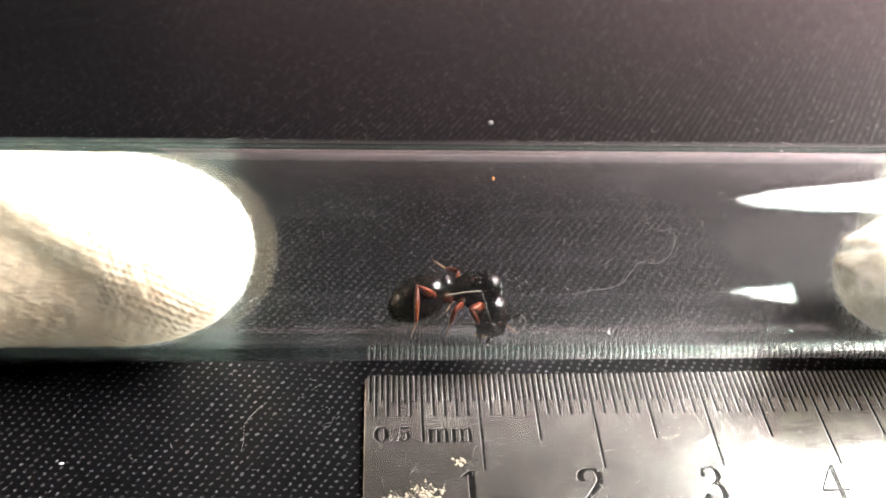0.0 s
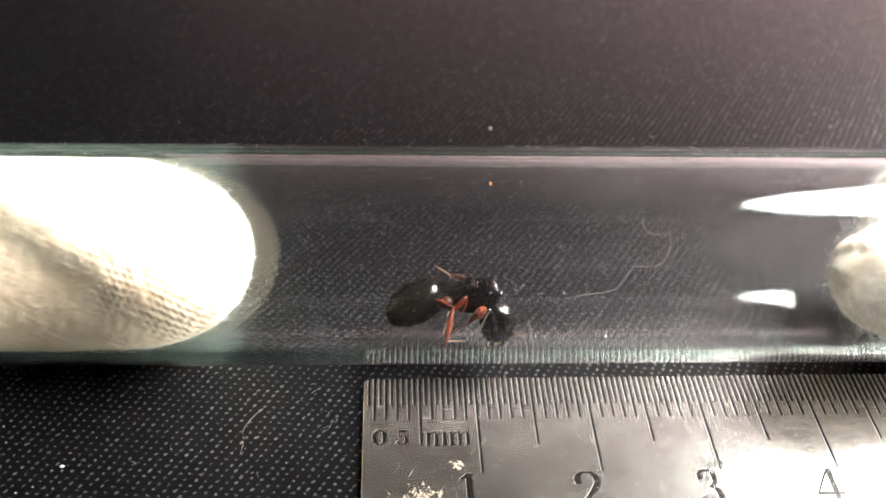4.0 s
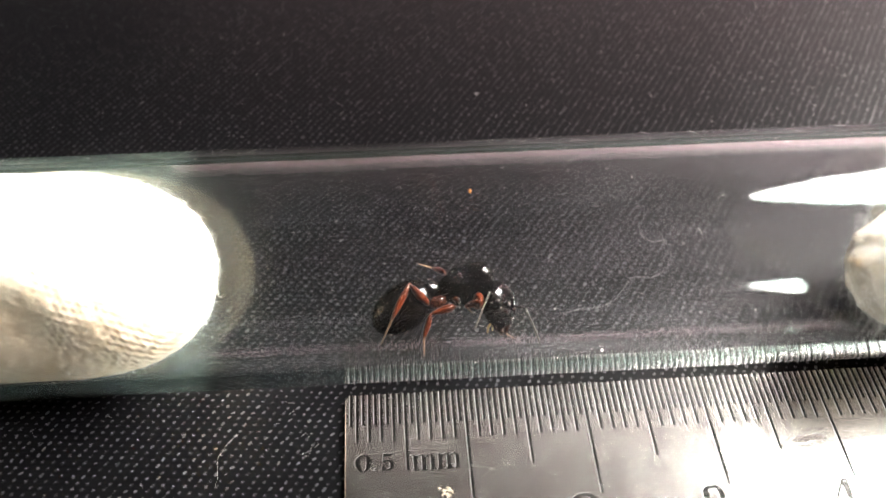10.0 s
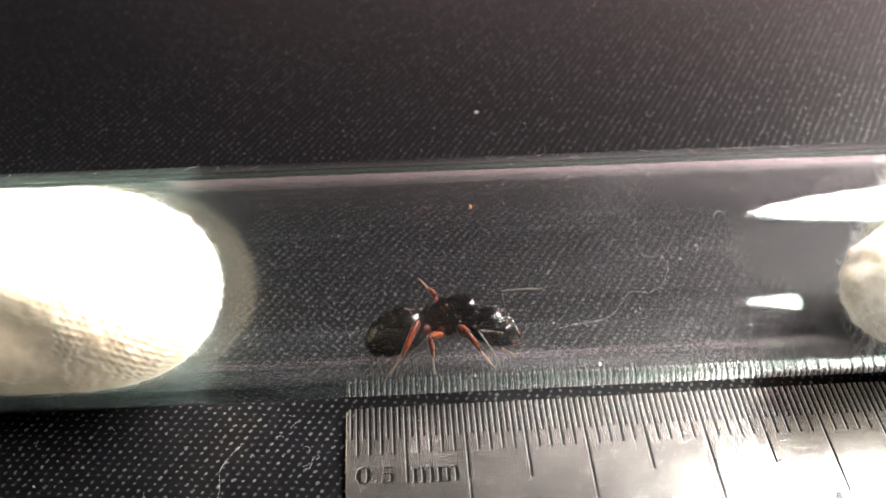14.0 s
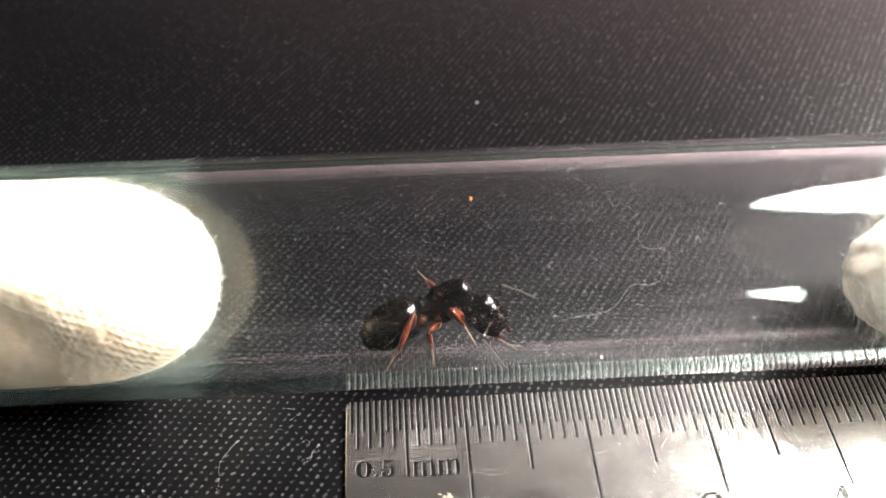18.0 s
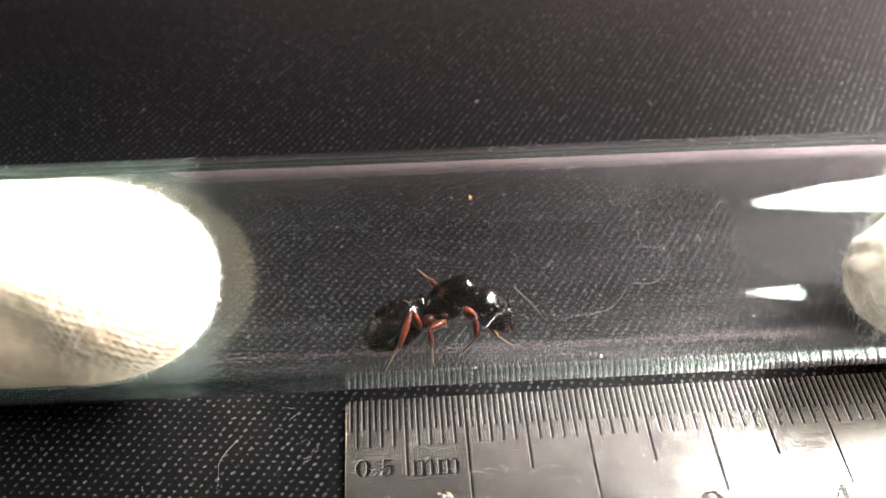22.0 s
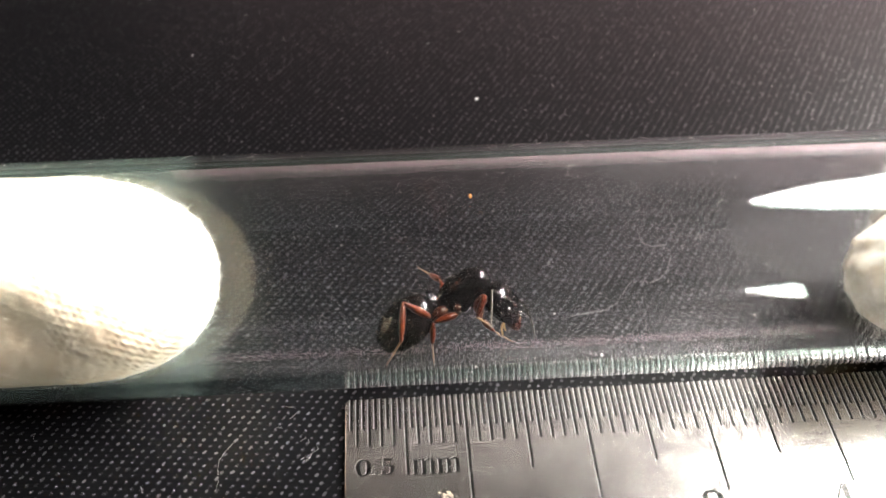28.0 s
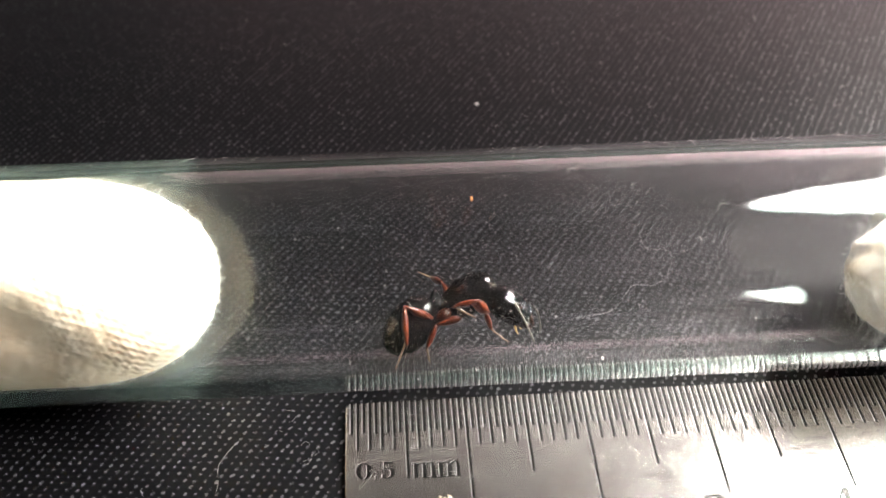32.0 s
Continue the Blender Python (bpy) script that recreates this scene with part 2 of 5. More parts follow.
EYE = material("eye_black", (0.004, 0.004, 0.004), 0.12, 0, 0.5)[0]
HAIR = material("brown_bristle", (0.16, 0.11, 0.06), 0.45)[0]
LINT = material("white_lint", (0.42, 0.41, 0.39), 0.8)[0]
DUST = mottled("pale_dust", (0.22, 0.21, 0.19), (0.55, 0.53, 0.5), 2500, (0.6, 0.9))
BLOOM = material("pinkish_bloom", (0.62, 0.50, 0.50), 0.8)[0]
CRUMB = material("orange_grain", (0.62, 0.24, 0.05), 0.5)[0]
LIME = mottled("limescale_crust", (0.10, 0.082, 0.058), (0.22, 0.185, 0.14), 1500, (0.6, 0.95), 0.8, 5)
SCRATCH = material("bright_scratch", (0.85, 0.84, 0.82), 0.55, 1.0)[0]
WALL = mottled("pinkish_wall_paint", (0.46, 0.33, 0.325), (0.52, 0.38, 0.37), 3, (0.7, 0.9), 0.1, 60)
CEILING = mottled("grey_ceiling_boards", (0.075, 0.068, 0.063), (0.10, 0.09, 0.083), 3, (0.7, 0.9), 0.1, 60)
WOOD = mottled("oak_boards", (0.03, 0.018, 0.010), (0.07, 0.042, 0.024), 9, (0.35, 0.6), 0.2, 20)
PINK_BAND = mottled("pink_band_paint", (0.78, 0.54, 0.58), (0.86, 0.61, 0.66), 3, (0.7, 0.9), 0.1, 60)
DARK_PANEL = mottled("dark_stained_boards", (0.018, 0.014, 0.012), (0.035, 0.028, 0.024), 6, (0.5, 0.7), 0.2, 30)
FRAME = mottled("white_window_paint", (0.72, 0.71, 0.69), (0.8, 0.79, 0.77), 8, (0.3, 0.5))


# ---------------------------------------------------------------- mesh helpers
def mesh_of(name, verts, faces, mats, smooth=True, index=None):
    """A mesh from points in millimetres."""
    me = bpy.data.meshes.new(name)
    me.from_pydata([(x * MM, y * MM, z * MM) for x, y, z in verts], [], faces)
    for m in mats if isinstance(mats, (list, tuple)) else [mats]:
        me.materials.append(m)
    if index is not None:
        me.polygons.foreach_set("material_index", index)
    me.polygons.foreach_set("use_smooth", [smooth] * len(me.polygons))
    me.update()
    return me


def thing(name, me, label, category, kind="", group=""):
    return tagged(new(name, me), label, category, group, kind)


def part(name, me, parent, label="", m=None):
    ob = new(name, me)
    ob.parent = parent
    if m is not None:
        ob.matrix_basis = m
    return tagged(ob, label)


def box(x0, x1, y0, y1, z0, z1, bevel=0.0):
    """A box in millimetres, with its upper edges bevelled."""
    b = bevel
    v = [(x0, y0, z0), (x1, y0, z0), (x1, y1, z0), (x0, y1, z0),
         (x0, y0, z1 - b), (x1, y0, z1 - b), (x1, y1, z1 - b), (x0, y1, z1 - b)]
    f = [(3, 2, 1, 0), (0, 1, 5, 4), (1, 2, 6, 5), (2, 3, 7, 6), (3, 0, 4, 7)]
    if b:
        v += [(x0 + b, y0 + b, z1), (x1 - b, y0 + b, z1), (x1 - b, y1 - b, z1), (x0 + b, y1 - b, z1)]
        f += [(4, 5, 9, 8), (5, 6, 10, 9), (6, 7, 11, 10), (7, 4, 8, 11), (8, 9, 10, 11)]
    else:
        f += [(4, 5, 6, 7)]
    return v, f


def joined(pieces):
    v, f = [], []
    for pv, pf in pieces:
        n = len(v)
        v += pv
        f += [tuple(i + n for i in q) for q in pf]
    return v, f


def loft(rings, close=True):
    """Rings of equal count, joined into a skin, the ends closed by fans."""
    v = [p for r in rings for p in r]
    n, f = len(rings[0]), []
    for k in range(len(rings) - 1):
        for i in range(n):
            j = (i + 1) % n
            f.append((k * n + i, k * n + j, (k + 1) * n + j, (k + 1) * n + i))
    if close:
        f.append(tuple(range(n - 1, -1, -1)))
        f.append(tuple(range((len(rings) - 1) * n, len(rings) * n)))
    return v, f


def body_of(sections, n=24, power=2.0, rows=22):
    """A body along x from sections (x, top, bottom, half width), eased between them."""
    s = np.array(sections, float)
    k = np.linspace(0, len(s) - 1, rows)
    fine = []
    for a in k:
        i = min(int(a), len(s) - 2)
        t = a - i
        p0, p1, p2, p3 = s[max(i - 1, 0)], s[i], s[i + 1], s[min(i + 2, len(s) - 1)]
        fine.append(0.5 * (2 * p1 + (p2 - p0) * t + (2 * p0 - 5 * p1 + 4 * p2 - p3) * t * t + (3 * p1 - p0 - 3 * p2 + p3) * t ** 3))
    rings = []
    for x, top, bot, w in fine:
        c, h, w = (top + bot) / 2, max((top - bot) / 2, 0.01), max(w, 0.01)
        ring = []
        for i in range(n):
            a = 2 * math.pi * i / n
            ca, sa = math.cos(a), math.sin(a)
            ring.append((x, w * math.copysign(abs(ca) ** (2 / power), ca), c + h * math.copysign(abs(sa) ** (2 / power), sa)))
        rings.append(ring)
    return loft(rings)


def limb(length, radii, n=10, flat=1.0, bend=0.0):
    """A limb along x from 0 to length with radii at even steps, flattened across y."""
    rings = []
    m = len(radii)
    for k, r in enumerate(radii):
        t = k / (m - 1)
        z = bend * math.sin(math.pi * t)
        rings.append([(length * t, r * flat * math.cos(2 * math.pi * i / n), z + r * math.sin(2 * math.pi * i / n)) for i in range(n)])
    return loft(rings)


def strand(points, r, n=5):
    """A thin thread through points in millimetres."""
    pts = [Vector(q) for q in points]
    rings = []
    for i, q in enumerate(pts):
        d = (pts[min(i + 1, len(pts) - 1)] - pts[max(i - 1, 0)]).normalized()
        a = d.orthogonal().normalized()
        b = d.cross(a)
        w = r * (0.55 if i in (0, len(pts) - 1) else 1.0)
        rings.append([tuple(q + (a * math.cos(2 * math.pi * k / n) + b * math.sin(2 * math.pi * k / n)) * w) for k in range(n)])
    return loft(rings)


def blob(c, rx, ry, rz, rng, rough=0.25, n=7, m=5):
    """A small uneven grain."""
    v, f = [], []
    for i in range(m + 1):
        th = math.pi * i / m
        for j in range(n):
            ph = 2 * math.pi * j / n
            k = 1 + rng.uniform(-rough, rough) * (0 < i < m)
            v.append((c[0] + rx * k * math.sin(th) * math.cos(ph), c[1] + ry * k * math.sin(th) * math.sin(ph), c[2] + rz * k * math.cos(th)))
    for i in range(m):
        for j in range(n):
            f.append((i * n + j, (i + 1) * n + j, (i + 1) * n + (j + 1) % n, i * n + (j + 1) % n))
    return v, f


# ---------------------------------------------------------------- the room
def room():
    def slab(name, x0, x1, y0, y1, z0, z1, mat, label, cat):
        me = mesh_of(name, *box(x0 * 1000, x1 * 1000, y0 * 1000, y1 * 1000, z0 * 1000, z1 * 1000), mat, False)
        return thing(name, me, label, cat, "structure")
    X0, X1, Y0, Y1, Z0 = -3.6, 3.0, -3.2, 2.2, -0.75
    slab("floor", X0, X1, Y0, Y1, Z0 - 0.1, Z0, WOOD, "brown oak floor boards below the table", "floor")
    # unseen walls round the table; the dark ones keep reflections dark
    slab("wall_west", X0 - 0.12, X0, Y0 - 0.12, Y1 + 0.12, Z0, CEIL, DARK_PANEL, "dark stained boarded wall", "wall")
    slab("wall_east", X1, X1 + 0.12, Y0 - 0.12, Y1 + 0.12, Z0, CEIL, WALL, "plain pinkish painted wall", "wall")
    slab("wall_south", X0, X1, Y0 - 0.12, Y0, Z0, CEIL, DARK_PANEL, "dark stained boarded wall", "wall")
    # unseen north side: a pink band between dark panels, set for reflections
    slab("wall_north_board", X0, -0.55, Y1 - 0.01, Y1 + 0.12, 0.62, 1.10, DARK_PANEL, "dark stained boards beside the painted wall", "wall")
    slab("wall_north", -0.55, X1, Y1, Y1 + 0.12, 0.62, 1.10, PINK_BAND, "plain dusky pink painted wall", "wall")
    slab("wall_north_upper", X0, X1, Y1 - 0.01, Y1 + 0.12, 1.10, CEIL, DARK_PANEL, "dark stained boards above the painted wall", "wall")
    slab("wall_north_lower", X0, X1, Y1 - 0.01, Y1 + 0.12, Z0, 0.62, DARK_PANEL, "dark stained boards below the painted wall", "wall")
    # unseen ceiling, its opening cut to shape the lamp's light, and its roof light
    v, f = [], []
    n = len(PANE)
    outer = []
    xa, xb, ya, yb = X0 - 0.12, X1 + 0.12, Y0 - 0.12, Y1 + 0.12
    for px, py in PANE:
        ca, sa = px - SKY_X, py - SKY_Y
        reach = min((xb - SKY_X) / ca if ca > 1e-6 else (xa - SKY_X) / ca if ca < -1e-6 else 99,
                    (yb - SKY_Y) / sa if sa > 1e-6 else (ya - SKY_Y) / sa if sa < -1e-6 else 99)
        outer.append((SKY_X + ca * reach, SKY_Y + sa * reach))
    corners = [(xa, ya), (xb, ya), (xb, yb), (xa, yb)]
    # a sheet from the outline to the far walls, in wedges
    for k in range(n):
        p, q = PANE[k], PANE[(k + 1) % n]
        o, r = outer[k], outer[(k + 1) % n]
        between = [c for c in corners if (abs(c[0] - o[0]) < 1e-6 or abs(c[1] - o[1]) < 1e-6) and (abs(c[0] - r[0]) < 1e-6 or abs(c[1] - r[1]) < 1e-6) and (o[0] != r[0] and o[1] != r[1])]
        ring = [p, o] + between + [r, q]
        m = len(v)
        for z in (CEIL, CEIL + 0.02):
            v += [(x * 1000, y * 1000, z * 1000) for x, y in ring]
        c = len(ring)
        f.append(tuple(m + i for i in range(c)))
        f.append(tuple(m + c + i for i in range(c - 1, -1, -1)))
        f += [(m + i, m + (i + 1) % c, m + c + (i + 1) % c, m + c + i) for i in (1, c - 1)]
    thing("ceiling", mesh_of("ceiling", v, f, CEILING, False), "dull grey boarded ceiling with a wedge-shaped roof light", "ceiling", "structure")
    win = thing("window_1", None, "white framed wedge-shaped roof light", "window", "structure")
    win.location = (SKY_X, SKY_Y, CEIL)
    rings = []
    for w, z in ((1.02, -10), (1.02, -2), (0.99, -2), (0.99, -10)):
        rings.append([((x - SKY_X) * w * 1000, (y - SKY_Y) * w * 1000, z) for x, y in PANE])
    part("window_frame", mesh_of("window_frame", *loft(rings + rings[:1], False), FRAME, False), win)
    table = thing("table", None, "wooden table under the black cloth", "table")
    table.location = (0.1, 0.1, Z0)
    part("tabletop", mesh_of("tabletop", *box(-600, 600, -400, 400, 721, 749, 2), WOOD, False), table)
    for sx in (-1, 1):
        for sy in (-1, 1):
            part("leg", mesh_of("table_leg", *box(sx * 550 - 30, sx * 550 + 30, sy * 350 - 30, sy * 350 + 30, 0, 721), WOOD, False), table)


room()


# ---------------------------------------------------------------- the cloth
def cloth():
    rng = np.random.default_rng(4)
    xs, ys = np.linspace(-480, 680, 59), np.linspace(-290, 490, 40)
    v = [(x, y, -0.12) for y in ys for x in xs]
    n = len(xs)
    f = [(j * n + i, j * n + i + 1, (j + 1) * n + i + 1, (j + 1) * n + i) for j in range(len(ys) - 1) for i in range(n - 1)]
    sheet = thing("black_cloth", mesh_of("black_cloth", v, f, CLOTH), "black woven synthetic cloth spread over the table", "cloth")
    # the raised stitches, each row a third of a step on from the last
    px, py = 0.85, 0.59
    c, s = math.cos(radians(-6.0)), math.sin(radians(-6.0))
    pts = []
    for j in range(-70, 230):
        for i in range(-110, 150):
            a, b = (i + (j % 3) / 3) * px, j * py
            x, y = c * a - s * b + 8, s * a + c * b
            if -56 < x < 84 and -27 < y < 82:
                pts.append((x, y))
    pts = np.array(pts) + rng.normal(0, 0.035, (len(pts), 2))
    shape = [(-1, 0, 0), (-0.35, -1, 0), (0.4, -1, 0), (1, 0, 0), (0.4, 1, 0), (-0.35, 1, 0), (-0.45, 0, 0.75), (0.05, 0, 1), (0.5, 0, 0.7)]
    tris = np.array([(0, 1, 6), (1, 7, 6), (1, 2, 7), (2, 8, 7), (2, 3, 8), (3, 4, 8), (4, 7, 8), (4, 5, 7), (5, 6, 7), (5, 0, 6)])
    verts, faces, count = [], [], 0
    for shift, length, width, height, lean in (((-0.04, 0.02), 0.075, 0.036, 0.06, 60), ((0.05, -0.01), 0.08, 0.03, 0.055, -25),):
        q = pts + np.array(shift) + rng.normal(0, 0.02, pts.shape)
        m = len(q)
        ln, wd = rng.normal(length, 0.03, m).clip(0.06, 0.4), rng.normal(width, 0.012, m)
        ht = rng.normal(height, 0.014, m).clip(0.03, 0.118)
        # worn is only a scale: stitches shrink far off, darkening and smoothing the cloth
        worn = ((56 - q[:, 1]) / 36).clip(0.4, 1)
        ln, wd, ht = ln * worn, wd * worn, ht * worn
        an = rng.normal(radians(lean), 0.5, m)
        ca, sa = np.cos(an), np.sin(an)
        V = np.zeros((m, 9, 3))
        for k, (a, b, h) in enumerate(shape):
            V[:, k, 0] = q[:, 0] + ca * a * ln - sa * b * wd
            V[:, k, 1] = q[:, 1] + sa * a * ln + ca * b * wd
            V[:, k, 2] = -0.121 + h * ht
        verts.append(V.reshape(-1, 3))
        faces.append((np.arange(m)[:, None, None] * 9 + tris[None]).reshape(-1, 3) + count)
        count += m * 9
    # the slanting yarn floats under the stitches
    m = len(pts)
    q = pts + np.array((0.02, 0.01)) + rng.normal(0, 0.045, pts.shape)
    an = rng.normal(radians(50), 0.22, m)
    ln, wd = rng.normal(0.20, 0.03, m), rng.normal(0.13, 0.02, m)
    ca, sa = np.cos(an), np.sin(an)
    tip = rng.normal(0.0, 0.003, (m, 2))
    outline = [(-1, 0), (-0.6, -0.8), (0.6, -0.8), (1, 0), (0.6, 0.8), (-0.6, 0.8)]
    W = np.zeros((m, 12, 3))
    for k, (a, b) in enumerate(outline):
        for top, z, size in ((0, -0.1215, 1.0), (6, -0.112, 0.96)):
            W[:, k + top, 0] = q[:, 0] + (ca * a * ln - sa * b * wd) * size
            W[:, k + top, 1] = q[:, 1] + (sa * a * ln + ca * b * wd) * size
            W[:, k + top, 2] = z + (tip[:, 0] * a + tip[:, 1] * b * 0.5 if top else 0)
    cap = [(6, 7, 8), (6, 8, 9), (6, 9, 10), (6, 10, 11)]
    side = [t for k in range(6) for t in ((k, (k + 1) % 6, (k + 1) % 6 + 6), (k, (k + 1) % 6 + 6, k + 6))]
    G = (np.arange(m)[:, None, None] * 12 + np.array(cap + side)[None]).reshape(-1, 3)
    me = mesh_of("woven_yarn", W.reshape(-1, 3).tolist(), G.tolist(), YARN, False)
    tagged(part("woven_yarn", me, sheet, "flat slanting black yarn floats"), kind="stuff")
    V, F = np.concatenate(verts), np.concatenate(faces)
    me = mesh_of("stitches", V.reshape(-1, 3).tolist(), F.tolist(), THREAD)
    tagged(part("stitches", me, sheet, "raised dark glossy stitches of the weave"), kind="stuff")


cloth()


# ---------------------------------------------------------------- the ruler
RULER_TOP = 0.6


def ruler():
    x0, x1, y0, y1 = 0.0, 150.0, -24.5, 0.0
    r = 0.5
    ring = []
    for cx, cy, a0 in ((x1 - r, y1 - r, 0), (x0 + r, y1 - r, 90), (x0 + r, y0 + r, 180), (x1 - r, y0 + r, 270)):
        for k in range(5):
            a = radians(a0 + 22.5 * k)
            ring.append((cx, cy, math.cos(a), math.sin(a)))
    rings = []
    for inset, z in ((0.03, 0.0), (0.0, 0.03), (0.0, RULER_TOP - 0.06), (0.02, RULER_TOP - 0.02), (0.06, RULER_TOP)):
        rings.append([(cx + ca * (r - inset), cy + sa * (r - inset), z) for cx, cy, ca, sa in ring])
    base = thing("steel_ruler", None, "worn brushed steel ruler with engraved black marks", "ruler")
    part("blade", mesh_of("blade", *loft(rings), STEEL, False), base)
    # engraved marks: flat dark strips, with a bright strip where one wall catches light
    z = RULER_TOP + 0.004

    def mark_mesh(length, w=0.245):
        dark = [(-w / 2, 0, z), (w / 2, 0, z), (w / 2, -length + w / 2, z), (w / 4, -length, z), (-w / 4, -length, z), (-w / 2, -length + w / 2, z)]
        b = 0.05
        lit = [(-w / 2 - b, 0, z - 0.002), (-w / 2, 0, z + 0.003), (-w / 2, -length + w / 2, z + 0.003), (-w / 2 - b, -length + w / 2, z - 0.002)]
        return mesh_of("mark", dark + lit, [(0, 5, 4, 3, 2, 1), (6, 9, 8, 7)], [INK, LIT_RIM], False, [0, 1])
    meshes = {1: mark_mesh(3.1), 2: mark_mesh(4.72), 10: mark_mesh(7.48), 20: mark_mesh(10.47)}
    for k in range(1, 300):
        step = 20 if k % 20 == 0 else 10 if k % 10 == 0 else 2 if k % 2 == 0 else 1
        part("mark", meshes[step], base, "", pose(k * 0.5 * MM, -0.05 * MM, 0))
    low = mark_mesh(10.4)
    for k in range(1, 15):
        part("mark", low, base, "", pose((k * 10 + 0.05) * MM, -13.9 * MM, 0))
    # figures and words, engraved in a face with thick and thin strokes
    def ribbon(points, widths):
        pts = [Vector((*q, 0)) for q in points]
        v, f = [], []
        for k, q in enumerate(pts):
            d = (pts[min(k + 1, len(pts) - 1)] - pts[max(k - 1, 0)]).normalized()
            w = widths[k] if len(widths) > 1 else widths[0]
            v += [(q.x - d.y * w / 2, q.y + d.x * w / 2), (q.x + d.y * w / 2, q.y - d.x * w / 2)]
        f = [(2 * k, 2 * k + 1, 2 * k + 3, 2 * k + 2) for k in range(len(pts) - 1)]
        return v, f

    def arc(cx, cy, rx, ry, a0, a1, thin, thick, n=20):
        """A bow that is thick where it runs upright and thin where it lies flat."""
        an = [radians(a0 + (a1 - a0) * k / n) for k in range(n + 1)]
        return ribbon([(cx + rx * math.cos(a), cy + ry * math.sin(a)) for a in an], [thin + (thick - thin) * math.cos(a) ** 2 for a in an])

    def dot(cx, cy, rx, ry):
        return ribbon([(cx - rx * math.cos(math.pi * k / 8), cy) for k in range(9)], [max(2 * ry * math.sin(math.pi * k / 8), 0.004) for k in range(9)])

    def bar(x0, y0, x1, y1, w):
        return ribbon([(x0, y0), (x1, y1)], [w])
    face = {
        "0": [arc(0.5, 0.5, 0.37, 0.46, 0, 360, 0.08, 0.34, 32)],
        ".": [dot(0.5, 0.5, 0.5, 0.5)],
        "1": [bar(0.55, 0.05, 0.55, 0.98, 0.26), bar(0.2, 0.03, 0.9, 0.03, 0.06), ribbon([(0.2, 0.84), (0.35, 0.87), (0.5, 0.96)], [0.05, 0.08, 0.1])],
        "2": [dot(0.2, 0.72, 0.13, 0.09), arc(0.48, 0.72, 0.32, 0.25, 175, -35, 0.06, 0.22), ribbon([(0.74, 0.58), (0.55, 0.40), (0.3, 0.22), (0.1, 0.05)], [0.2, 0.12, 0.08, 0.07]), bar(0.07, 0.09, 0.9, 0.09, 0.17), bar(0.88, 0.05, 0.95, 0.28, 0.06)],
        "3": [dot(0.2, 0.78, 0.12, 0.08), arc(0.45, 0.75, 0.3, 0.22, 165, -90, 0.06, 0.22), arc(0.43, 0.28, 0.38, 0.26, 90, -165, 0.06, 0.25), dot(0.16, 0.2, 0.13, 0.09)],
        "4": [bar(0.66, 0.03, 0.66, 0.97, 0.2), bar(0.05, 0.3, 0.98, 0.3, 0.08), ribbon([(0.07, 0.31), (0.62, 0.95)], [0.07]), bar(0.45, 0.03, 0.88, 0.03, 0.06)],
        "5": [bar(0.2, 0.92, 0.84, 0.92, 0.14), bar(0.22, 0.95, 0.18, 0.5, 0.07), arc(0.45, 0.32, 0.36, 0.28, 138, -150, 0.08, 0.31), dot(0.18, 0.18, 0.14, 0.1)],
        "m": [bar(0.15, 0.04, 0.15, 0.9, 0.16), bar(0.5, 0.04, 0.5, 0.75, 0.16), bar(0.85, 0.04, 0.85, 0.75, 0.16),
              ribbon([(0.18, 0.7), (0.28, 0.88), (0.38, 0.93), (0.46, 0.88), (0.5, 0.74)], [0.05, 0.08, 0.1, 0.12, 0.13]),
              ribbon([(0.53, 0.7), (0.63, 0.88), (0.73, 0.93), (0.81, 0.88), (0.85, 0.74)], [0.05, 0.08, 0.1, 0.12, 0.13]),
              bar(0.02, 0.04, 0.28, 0.04, 0.07), bar(0.37, 0.04, 0.63, 0.04, 0.07), bar(0.72, 0.04, 0.98, 0.04, 0.07), bar(0.0, 0.9, 0.15, 0.94, 0.07)]}

    def sign(mark, xa, xb, ya, yb):
        """One character, with a bright rim on the side where the groove's wall catches the light."""
        pieces, rims = [], []
        for k, (v, f) in enumerate(face[mark]):
            put = [(xa + x * (xb - xa), ya + y * (yb - ya)) for x, y in v]
            pieces.append(([(x, y, z + 0.003 + 0.0006 * k) for x, y in put], [q[::-1] for q in f]))
            rims.append(([(x - 0.035, y + 0.02, z + 0.0005 * (k % 3)) for x, y in put], [q[::-1] for q in f]))
        v, f = joined(rims + pieces)
        count = sum(len(q[1]) for q in rims)
        return mesh_of("character", v, f, [INK, LIT_RIM], False, [1] * count + [0] * (len(f) - count))
    for k, (a, b) in enumerate(((7.6, 9.8), (17.25, 19.85), (27.5, 29.7), (37.3, 39.9), (47.5, 49.7)), 1):
        part("figure", sign(str(k), a, b, -14.12, -10.42), base, "engraved black figure")
    for c, a, b, top in (("0", 0.85, 2.05, -5.85), (".", 2.33, 2.62, -7.12), ("5", 2.85, 3.95, -5.85)):
        part("figure", sign(c, a, b, -7.42, top), base, "engraved black figure")
    for a in (5.3, 7.3):
        part("letter", sign("m", a, a + 1.98, -7.55, -6.05), base, "engraved black letter")
    # limescale crusts and scratches
    rng = random.Random(7)
    crust = []
    for cx, cy, n, spread in ((7.9, -9.6, 10, 0.33), (4.8, -12.5, 26, 0.75), (4.1, -13.9, 30, 0.8), (2.6, -13.1, 14, 0.45), (6.0, -13.4, 16, 0.5), (3.2, -15.0, 16, 0.8)):
        for _ in range(n * 4):
            s = min(0.16, 0.03 + rng.expovariate(1 / 0.04))
